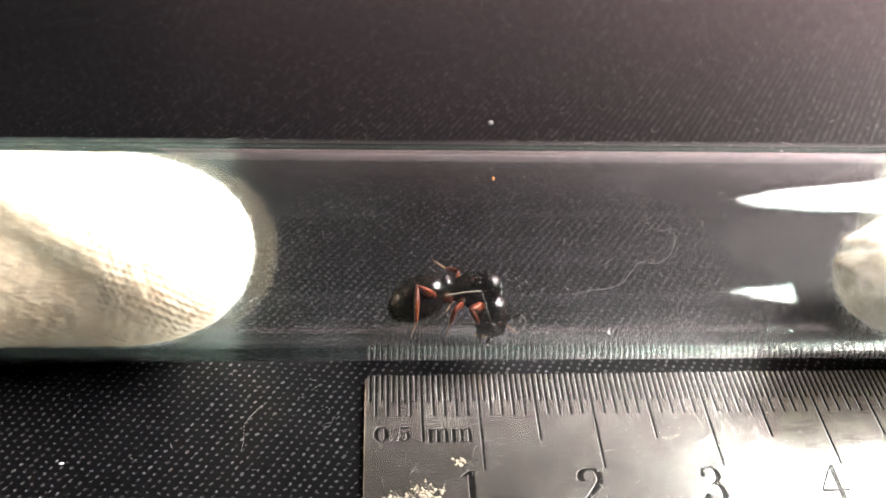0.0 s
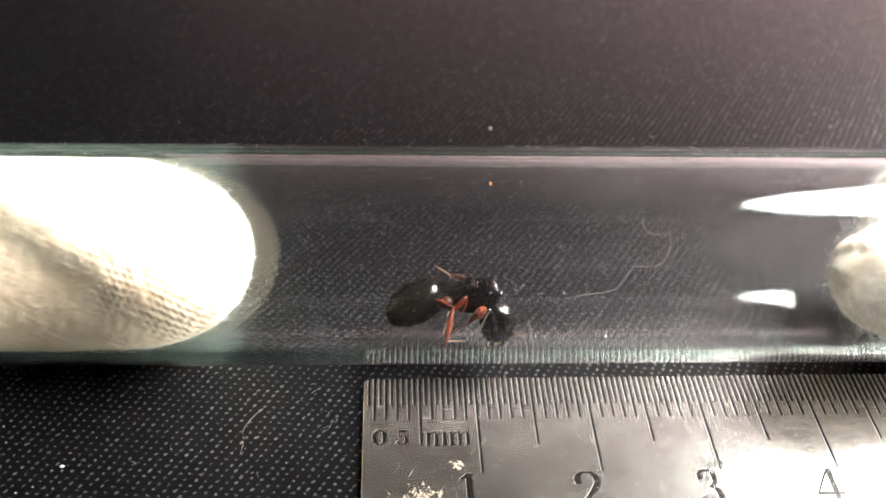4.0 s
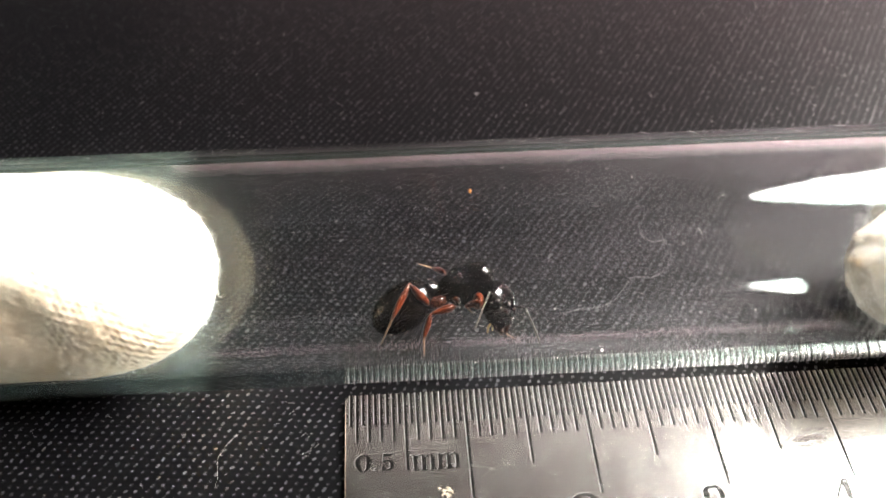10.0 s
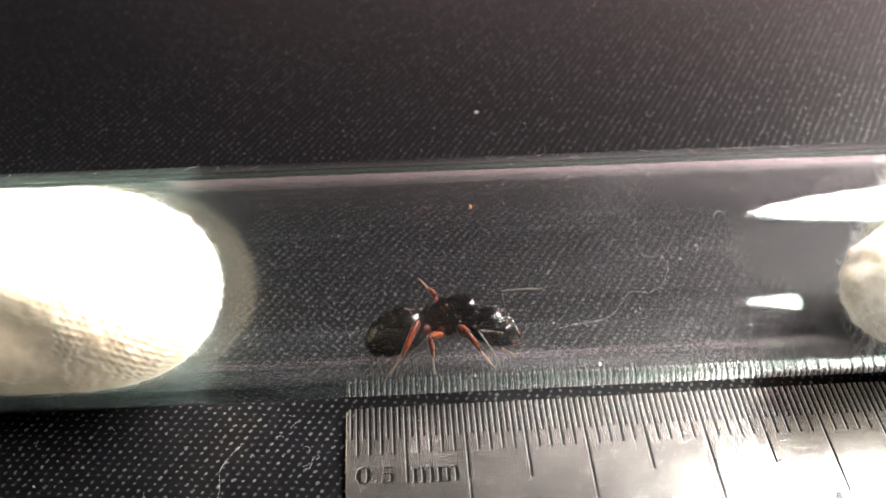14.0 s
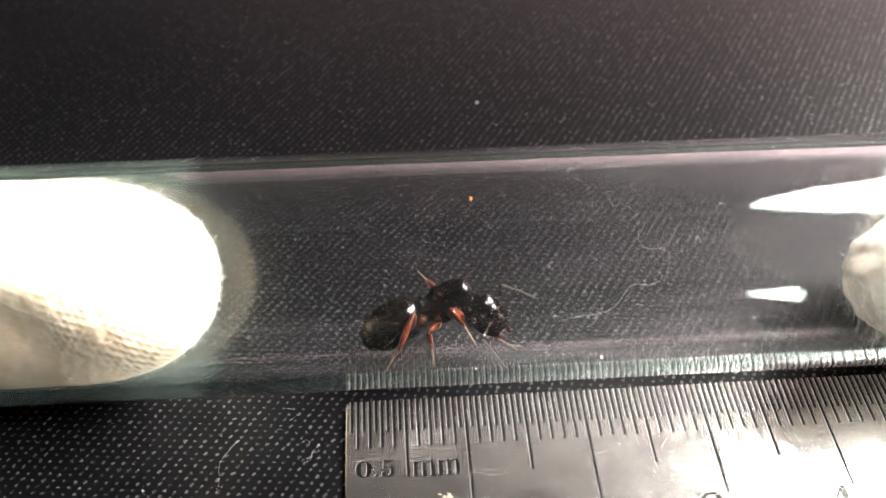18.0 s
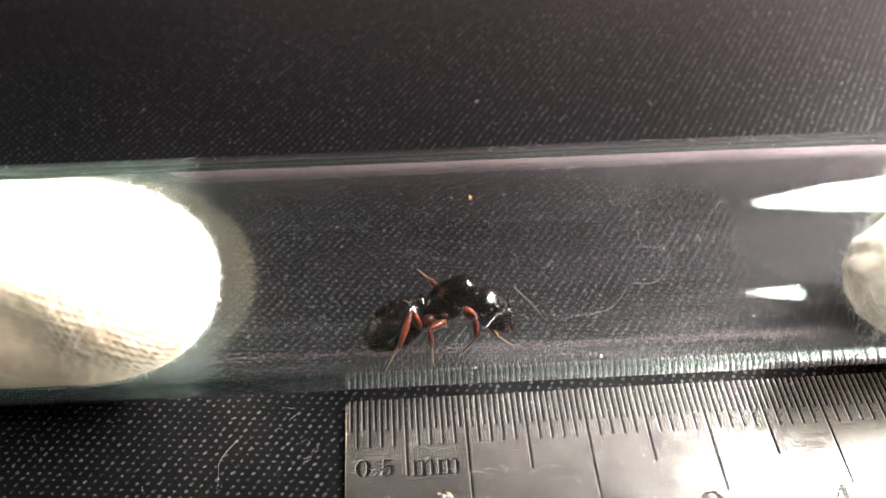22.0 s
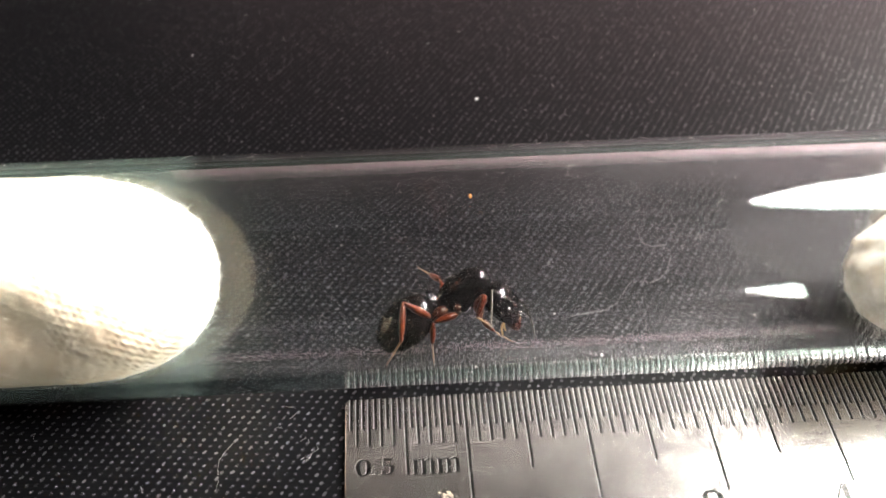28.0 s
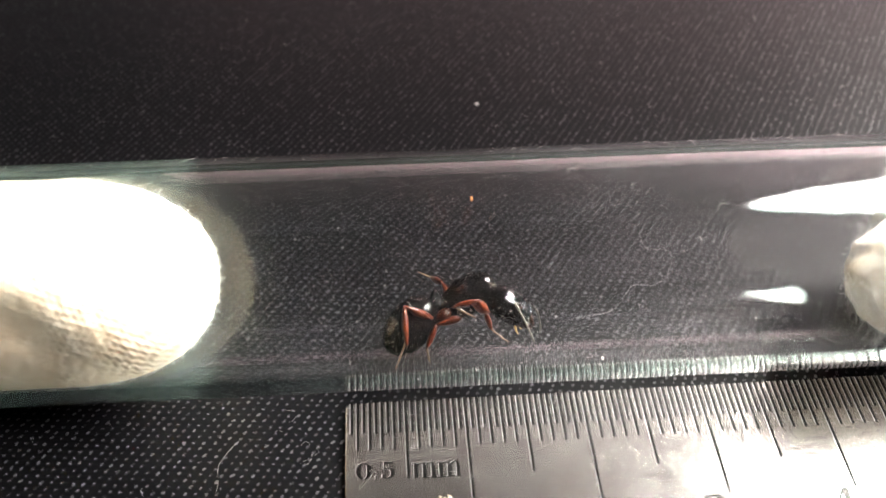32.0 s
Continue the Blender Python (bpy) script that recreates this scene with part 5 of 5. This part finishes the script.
    key(19, gaster=(2.16,-6.05,6.77,-3.41), thorax=(7.02,-3.42,11.3,-2.09), head=(14.48,-4.06,0), feeler=(13.55,-2.03,13.79,-4.11), feeler_far=(14.9,-3.93,16.65,-5.32), front=(11.64,-5.54,10.83,-4.64,9.55,-6.12), middle=(7.25,-4.8,7.43,-6.4,7.5,-8.42), hind=(6.16,-3.15,5.02,-5.77,3.57,-8.04), front_far=(11.93,-4.12,12.9,-5.95,14.61,-7.24), hind_far=(8.18,-1.74,6.65,0.04))
    key(19.5, gaster=(2.16,-6.14,6.76,-3.46), thorax=(7.1,-3.43,11.28,-2.27), head=(14.95,-3.28,2), feeler=(12.64,-1.58,12.14,-2.4), feeler_far=(15.64,-2.3,17.64,-2.69), front=(13.43,-5.14,11.37,-6.34,10.15,-8.14), middle=(7.29,-4.85,7.42,-6.49,7.49,-8.42), hind=(6.15,-3.2,5.06,-5.78,3.61,-8.05), front_far=(12.07,-4.49,13.06,-6.13,14.69,-7.26), hind_far=(8.17,-1.7,6.64,-0.02))
    key(20, gaster=(2.15,-6.24,6.75,-3.51), thorax=(7.18,-3.44,11.26,-2.45), head=(15.0,-3.49,5), feeler=(11.87,-2.39,11.69,-4.18), feeler_far=(14.15,-0.96,18.1,-2.02), front=(13.01,-3.74,13.01,-5.45,12.28,-6.27), middle=(7.32,-4.9,7.41,-6.58,7.49,-8.43), hind=(6.14,-3.25,5.1,-5.79,3.65,-8.06), front_far=(12.22,-4.86,13.22,-6.32,14.77,-7.29), hind_far=(8.16,-1.67,6.63,-0.07))
    key(20.5, gaster=(2.17,-6.25,6.76,-3.52), thorax=(7.19,-3.46,11.35,-2.56), head=(12.95,-5.43,10), feeler=(11.3,-4.21,11.13,-6.46), feeler_far=(14.79,-3.84,15.6,-7.19), front=(11.86,-4.52,12.9,-6.27,13.24,-7.42), middle=(7.34,-4.91,7.42,-6.59,7.49,-8.52), hind=(6.16,-3.26,5.07,-5.8,3.63,-8.06), front_far=(12.39,-5.24,13.39,-6.53,14.68,-7.26), hind_far=(8.13,-1.69,6.65,-0.05))
    key(21, gaster=(2.19,-6.26,6.78,-3.54), thorax=(7.21,-3.48,11.44,-2.67), head=(12.98,-6.17,15), feeler=(10.99,-3.16,10.12,-6.7), feeler_far=(14.5,-4.48,14.14,-8.25), front=(9.84,-3.79,11.66,-5.08,12.48,-5.97), middle=(7.35,-4.93,7.43,-6.61,7.5,-8.62), hind=(6.17,-3.28,5.04,-5.81,3.6,-8.07), front_far=(12.55,-5.62,13.56,-6.74,14.59,-7.23), hind_far=(8.1,-1.71,6.66,-0.03))
    key(21.5, gaster=(2.18,-6.25,6.73,-3.44), thorax=(7.21,-3.42,11.27,-2.65), head=(13.73,-5.94,15), feeler=(11.32,-5.36,11.4,-8.19), feeler_far=(14.35,-2.7,15.28,-4.74), front=(10.45,-3.33,12.39,-4.28,13.75,-5.49), middle=(7.3,-4.91,7.43,-6.6,7.5,-8.52), hind=(6.04,-3.26,5.0,-5.71,3.55,-8.06), front_far=(12.39,-5.25,13.39,-6.53,14.6,-7.26), hind_far=(8.14,-1.65,6.66,-0.01))
    key(22, gaster=(2.17,-6.24,6.69,-3.34), thorax=(7.21,-3.36,11.1,-2.62), head=(14.07,-5.17,15), feeler=(11.49,-5.21,9.85,-7.18), feeler_far=(14.13,-1.75,16.52,-4.38), front=(11.03,-3.99,11.03,-5.87,9.85,-7.18), middle=(7.26,-4.9,7.43,-6.59,7.51,-8.43), hind=(5.91,-3.24,4.96,-5.62,3.51,-8.05), front_far=(12.24,-4.87,13.23,-6.33,14.6,-7.29), hind_far=(8.19,-1.59,6.66,0.01))
    key(22.5, gaster=(2.18,-6.25,6.83,-3.31), thorax=(7.3,-3.34,11.27,-2.64), head=(14.75,-4.9,15), feeler=(12.4,-4.1,10.22,-6.92), feeler_far=(14.49,-2.18,16.73,-4.35), front=(11.1,-4.03,11.02,-5.56,9.96,-7.48), middle=(7.27,-4.82,7.43,-6.59,7.5,-8.56), hind=(5.84,-3.12,4.92,-5.62,3.47,-8.05), front_far=(11.99,-4.52,13.06,-6.16,14.64,-7.26), hind_far=(8.19,-1.51,6.66,0.03))
    key(23, gaster=(2.19,-6.25,6.96,-3.29), thorax=(7.39,-3.31,11.44,-2.66), head=(14.58,-5.22,15), feeler=(12.77,-5.3,13.13,-8.22), feeler_far=(14.69,-2.5,16.08,-5.76), front=(10.51,-4.15,10.58,-6.21,10.01,-7.29), middle=(7.27,-4.75,7.43,-6.6,7.5,-8.69), hind=(5.77,-3.0,4.89,-5.63,3.43,-8.05), front_far=(11.74,-4.16,12.89,-5.99,14.68,-7.23), hind_far=(8.2,-1.44,6.67,0.06))
    key(23.5, gaster=(2.61,-6.51,7.04,-3.32), thorax=(7.47,-3.25,11.71,-2.44), head=(14.27,-5.0,10), feeler=(12.75,-4.04,12.83,-6.61), feeler_far=(15.47,-2.92,17.02,-6.3), front=(11.17,-4.55,11.54,-6.27,11.29,-7.78), middle=(7.36,-4.7,7.48,-6.54,7.54,-8.59), hind=(5.73,-2.98,4.92,-5.65,3.43,-8.0), front_far=(12.0,-4.38,12.98,-6.02,14.65,-7.21), hind_far=(8.24,-1.47,6.67,-0.0))
    key(24, gaster=(3.03,-6.77,7.13,-3.34), thorax=(7.56,-3.19,11.98,-2.22), head=(14.86,-4.94,5), feeler=(12.73,-2.78,12.53,-4.99), feeler_far=(15.15,-3.95,16.34,-6.77), front=(11.2,-4.07,11.29,-5.78,10.56,-6.6), middle=(7.44,-4.64,7.52,-6.49,7.59,-8.5), hind=(5.68,-2.96,4.96,-5.68,3.43,-7.94), front_far=(12.25,-4.59,13.07,-6.05,14.61,-7.19), hind_far=(8.29,-1.49,6.66,-0.07))
    key(24.5, gaster=(3.24,-6.71,7.25,-3.28), thorax=(7.73,-3.13,12.33,-2.08), head=(15.47,-4.01,2), feeler=(12.96,-1.79,14.43,-4.36), feeler_far=(15.97,-3.49,16.84,-5.65), front=(11.31,-4.09,12.96,-5.3,10.63,-6.32), middle=(7.48,-4.61,7.56,-6.5,7.59,-8.43), hind=(5.68,-2.93,5.08,-5.7,3.55,-7.96), front_far=(12.42,-4.87,13.15,-6.15,14.65,-7.2), hind_far=(8.38,-1.46,6.7,-0.04))
    key(25, gaster=(3.46,-6.65,7.38,-3.21), thorax=(7.9,-3.06,12.68,-1.93), head=(15.86,-3.98,0), feeler=(12.86,-1.85,15.57,-4.65), feeler_far=(16.28,-3.85,17.43,-5.2), front=(13.61,-4.21,12.52,-5.18,10.82,-4.92), middle=(7.52,-4.58,7.6,-6.52,7.59,-8.36), hind=(5.68,-2.9,5.21,-5.72,3.68,-7.98), front_far=(12.58,-5.16,13.24,-6.25,14.7,-7.21), hind_far=(8.47,-1.43,6.75,-0.01))
    key(25.5, gaster=(3.45,-6.8,7.38,-3.2), thorax=(7.98,-3.06,12.66,-2.1), head=(16.21,-3.47,0), feeler=(12.65,-2.27,15.09,-5.05), feeler_far=(15.85,-1.58,18.15,-4.28), front=(13.62,-5.23,11.94,-6.17,9.67,-7.07), middle=(7.51,-4.66,7.59,-6.5,7.58,-8.51), hind=(5.51,-2.88,5.11,-5.87,3.67,-8.05), front_far=(12.24,-4.6,13.22,-6.24,14.68,-7.29), hind_far=(8.46,-1.43,6.65,-0.0))
    key(27.5, gaster=(3.37,-6.68,7.38,-3.25), thorax=(7.81,-3.1,12.68,-1.97), head=(15.67,-4.18,0), feeler=(12.85,-1.98,15.3,-4.76), feeler_far=(16.36,-3.97,17.83,-5.78), front=(12.59,-3.68,13.25,-6.11,11.45,-5.85), middle=(7.52,-4.7,7.59,-6.55,7.59,-8.47), hind=(5.42,-2.92,5.12,-5.75,3.67,-8.02), front_far=(12.58,-5.19,13.4,-6.47,14.7,-7.25), hind_far=(8.47,-1.38,6.75,0.04))
    key(28, gaster=(3.3,-6.66,7.4,-3.07), thorax=(7.83,-2.92,12.67,-2.14), head=(15.1,-5.18,5), feeler=(12.5,-2.13,12.1,-5.02), feeler_far=(15.54,-4.54,16.04,-6.64), front=(11.79,-2.61,11.19,-4.29,12.52,-5.21), middle=(7.44,-4.69,7.52,-6.53,7.59,-8.54), hind=(5.28,-2.74,4.97,-5.73,3.6,-7.99), front_far=(11.89,-4.81,13.06,-6.1,14.69,-7.25), hind_far=(8.57,-1.3,6.68,0.04))
    key(28.5, gaster=(3.59,-6.66,7.53,-2.98), thorax=(8.0,-2.92,12.84,-2.22), head=(15.18,-5.08,8), feeler=(13.71,-2.63,13.99,-6.04), feeler_far=(15.75,-4.17,15.56,-6.72), front=(12.11,-3.96,12.57,-5.96,10.35,-5.0), middle=(7.19,-4.66,7.14,-6.5,7.39,-8.31), hind=(5.28,-2.68,5.09,-5.64,3.93,-8.0), front_far=(12.34,-4.55,13.24,-6.1,14.69,-7.23), hind_far=(8.66,-1.2,6.67,0.02))
    key(29, gaster=(3.89,-6.67,7.66,-2.88), thorax=(8.17,-2.91,13.01,-2.3), head=(14.56,-5.81,10), feeler=(12.96,-3.33,12.09,-6.88), feeler_far=(15.45,-3.13,14.41,-6.53), front=(12.68,-5.37,11.27,-6.15,9.87,-6.67), middle=(6.94,-4.64,6.77,-6.47,7.19,-8.08), hind=(5.28,-2.63,5.22,-5.55,4.26,-8.01), front_far=(12.8,-4.29,13.42,-6.09,14.69,-7.22), hind_far=(8.76,-1.1,6.67,-0.01))
    key(29.5, gaster=(3.8,-6.62,7.57,-2.92), thorax=(8.08,-2.94,12.76,-2.32), head=(13.27,-5.89,14), feeler=(12.26,-3.29,11.85,-5.82), feeler_far=(14.72,-4.28,14.76,-8.17), front=(11.67,-3.82,12.45,-5.28,13.21,-7.02), middle=(6.94,-4.59,6.8,-6.47,7.19,-8.08), hind=(5.23,-2.62,5.22,-5.51,4.3,-7.97), front_far=(12.79,-4.6,13.41,-6.31,14.66,-7.21), hind_far=(8.75,-1.09,6.71,-0.0))
    key(30, gaster=(3.71,-6.57,7.48,-2.95), thorax=(7.99,-2.98,12.5,-2.35), head=(13.52,-6.01,18), feeler=(12.49,-2.52,12.69,-7.16), feeler_far=(15.07,-3.87,15.06,-7.5), front=(10.77,-4.23,11.76,-3.34,11.97,-2.66), middle=(6.94,-4.55,6.84,-6.47,7.18,-8.08), hind=(5.18,-2.61,5.21,-5.47,4.34,-7.93), front_far=(12.78,-4.9,13.41,-6.52,14.62,-7.21), hind_far=(8.75,-1.08,6.75,0.01))
    key(30.5, gaster=(3.66,-6.63,7.48,-2.93), thorax=(7.99,-2.95,12.57,-2.33), head=(13.52,-6.35,16), feeler=(12.64,-3.47,13.08,-6.04), feeler_far=(14.83,-4.17,14.78,-7.3), front=(10.14,-2.21,12.03,-4.29,12.62,-6.02), middle=(6.97,-4.61,6.84,-6.49,7.18,-8.1), hind=(5.22,-2.6,5.21,-5.52,4.34,-7.99), front_far=(12.69,-4.6,13.24,-6.13,14.65,-7.22), hind_far=(8.7,-1.06,6.74,-0.02))
    key(31, gaster=(3.62,-6.69,7.47,-2.91), thorax=(7.98,-2.93,12.64,-2.31), head=(14.02,-5.8,15), feeler=(12.05,-3.82,12.15,-7.15), feeler_far=(15.24,-3.31,15.36,-6.07), front=(11.87,-3.98,11.63,-5.5,11.24,-6.34), middle=(7.01,-4.67,6.84,-6.5,7.18,-8.11), hind=(5.26,-2.58,5.21,-5.58,4.34,-8.04), front_far=(12.6,-4.3,13.07,-5.74,14.68,-7.23), hind_far=(8.65,-1.03,6.74,-0.05))
    key(31.5, gaster=(3.73,-6.71,7.54,-2.85), thorax=(8.09,-2.88,12.79,-2.34), head=(14.92,-5.51,12), feeler=(14.35,-5.48,16.5,-8.14), feeler_far=(15.68,-3.02,16.11,-5.89), front=(11.87,-3.95,11.69,-5.35,11.6,-7.04), middle=(7.06,-4.7,6.89,-6.53,7.2,-8.09), hind=(5.28,-2.69,5.27,-5.53,4.32,-8.02), front_far=(12.46,-4.14,12.96,-5.66,14.61,-7.23), hind_far=(8.67,-1.1,6.71,-0.07))
    key(32, gaster=(3.84,-6.74,7.6,-2.79), thorax=(8.2,-2.82,12.93,-2.37), head=(15.74,-4.56,10), feeler=(14.1,-2.94,15.33,-5.91), feeler_far=(15.86,-3.56,16.45,-5.65), front=(11.2,-2.63,9.3,-3.04,11.13,-4.07), middle=(7.12,-4.73,6.95,-6.55,7.21,-8.07), hind=(5.29,-2.8,5.33,-5.47,4.3,-8.0), front_far=(12.31,-3.98,12.85,-5.59,14.54,-7.22), hind_far=(8.69,-1.16,6.69,-0.09))


ant_keys()


def joints_at(t):
    """The joints at t seconds, eased from key to key."""
    for (ta, a), (tb, b) in zip(ANT_ROWS, ANT_ROWS[1:]):
        if t <= tb:
            k = min(max((t - ta) / (tb - ta), 0), 1)
            k = k * k * (3 - 2 * k)
            return {n: [p + (q - p) * k for p, q in zip(a[n], b[n])] for n in a}
    return {n: list(v) for n, v in ANT_ROWS[-1][1].items()}


TILT = radians(14)
MID_V = -0.9


def basis(x, z_like):
    """A turn whose x axis is x and whose z axis is near z_like, in coordinates x, u, v."""
    x = Vector(x).normalized()
    y = Vector(z_like).cross(x).normalized()
    z = x.cross(y)
    return x, y, z


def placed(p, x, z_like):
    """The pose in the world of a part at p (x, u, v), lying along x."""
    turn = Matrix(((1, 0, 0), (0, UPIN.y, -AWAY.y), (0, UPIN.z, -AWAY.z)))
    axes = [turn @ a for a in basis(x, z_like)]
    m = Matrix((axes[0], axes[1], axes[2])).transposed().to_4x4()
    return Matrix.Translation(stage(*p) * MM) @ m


def chain(start, marks, lengths, signs):
    """Joints of a limb of rigid pieces that starts at a point and passes the marks (x, u); signs: out of the plane or into it."""
    pts = [Vector(start)]
    for (x, u), L, s in zip(marks, lengths, signs):
        d = Vector((x - pts[-1].x, u - pts[-1].y, 0))
        r = d.length
        if r > L * 0.995:
            d *= L * 0.995 / r
            r = L * 0.995
        w = s * math.sqrt(max(L * L - r * r, 0))
        q = pts[-1] + d + Vector((0, 0, w))
        lim = BORE - 0.28
        if abs(q.y) > lim:
            q.y = math.copysign(lim, q.y)
        if math.hypot(q.y, q.z) > lim:
            q2 = pts[-1] + d - Vector((0, 0, w))
            if math.hypot(q2.y, q2.z) < math.hypot(q.y, q.z):
                q = q2
            k = math.hypot(q.y, q.z)
            if k > lim:
                q.y, q.z = q.y * lim / k, q.z * lim / k
        pts.append(q)
    return pts


def ant_pose(t):
    """World poses of the ant's parts at t."""
    j = joints_at(t)
    up = Vector((0, math.cos(TILT), math.sin(TILT)))
    out = {}
    rear, neck = Vector((*j["thorax"][:2], MID_V)), Vector((*j["thorax"][2:], MID_V + 0.3))
    along = neck - rear
    mid = (rear + neck) / 2
    rear = mid - along.normalized() * THORAX_L / 2
    neck = mid + along.normalized() * THORAX_L / 2
    body = placed(rear, along, up)
    out[""] = body
    ax, ay, az = basis(along, up)

    def on_body(p):
        return rear + ax * p[0] + ay * p[1] + az * p[2]
    gt, gb = Vector((*j["gaster"][:2], MID_V - 0.5)), Vector((*j["gaster"][2:], MID_V - 0.15))
    back = (gt - gb).normalized()
    out["gaster"] = placed(gb, back, up)
    wp = rear - gb
    if wp.length < 0.3:
        wp = along
    out["petiole"] = placed(gb - wp.normalized() * 0.15, wp, up)
    yaw = radians(j["head"][2] * 0.25)
    d = Vector((j["head"][0] - neck.x, j["head"][1] - neck.y, 0)).normalized()
    fwd = d * math.cos(yaw) + Vector((0, 0, 1)) * math.sin(yaw)
    lean = radians(min(78, 20 + 2.6 * j["head"][2]))
    perp = Vector((-d.y, d.x, 0))
    hz = perp * math.cos(lean) + Vector((0, 0, 1)) * math.sin(lean)
    start = neck - fwd * 0.35
    out["head"] = placed(start, fwd, hz)
    hx, hy, hzz = basis(fwd, hz)
    for side, s, n in (("near", -1, "feeler"), ("far", 1, "feeler_far")):
        q = start + hx * 2.6 + hy * (s * 0.5) + hzz * 1.2
        v = j[n]
        if side == "near":
            sg = (1, 1)
        else:
            sg = (1, -1)
        p = chain(q, [(v[0], v[1]), (v[2], v[3])], (SCAPE_L, FLAGELLUM_L), sg)
        out["scape_" + side] = placed(p[0], p[1] - p[0], Vector((0.05, 0.3, 1)))
        out["flagellum_" + side] = placed(p[1], p[2] - p[1], Vector((0.05, 0.3, 1)))
    for name in LEG_L:
        for side, s in (("near", -1), ("far", 1)):
            bx, by, bz = LEG_BASE[name]
            q = on_body((bx, s * by, bz) if (name, side) != ("hind", "far") else (1.0, 1.0, -0.6))
            if side == "near":
                v, sg = j[name], (1, 0.3 if name == "hind" else -1, -1)
            elif name == "middle":
                x0, u0 = q.x, q.y
                v, sg = (x0 - 0.6, u0 + 0.8, x0 - 0.9, u0 - 0.3, x0 - 1.3, u0 - 1.0), (-1, -1, -1)
            elif name == "hind":
                w = j["hind_far"]
                v, sg = (w[0], w[1], w[0] * 0.6 + w[2] * 0.4, w[1] * 0.6 + w[3] * 0.4, w[2], w[3]), (-1, -1, -1)
            else:
                v, sg = j["front_far"], (-1, -1, 1)
            p = chain(q, [v[0:2], v[2:4], v[4:6]], LEG_L[name], sg)
            for k, seg in enumerate(("femur", "tibia", "tarsus")):
                out[f"{seg}_{name}_{side}"] = placed(p[k], p[k + 1] - p[k], Vector((0.03, 0.2, 1)))
    return out


def motions():
    """The ant shifts, grooms and feels about."""
    steps = sorted(set([round(0.25 * k, 2) for k in range(129)]))
    poses = [(t, ant_pose(t)) for t in steps]
    for name, ob in ANT.items():
        if name == "":
            walk(ob, [(t, q[""]) for t, q in poses])
        else:
            walk(ob, [(t, q[""].inverted() @ q[name]) for t, q in poses])


motions()
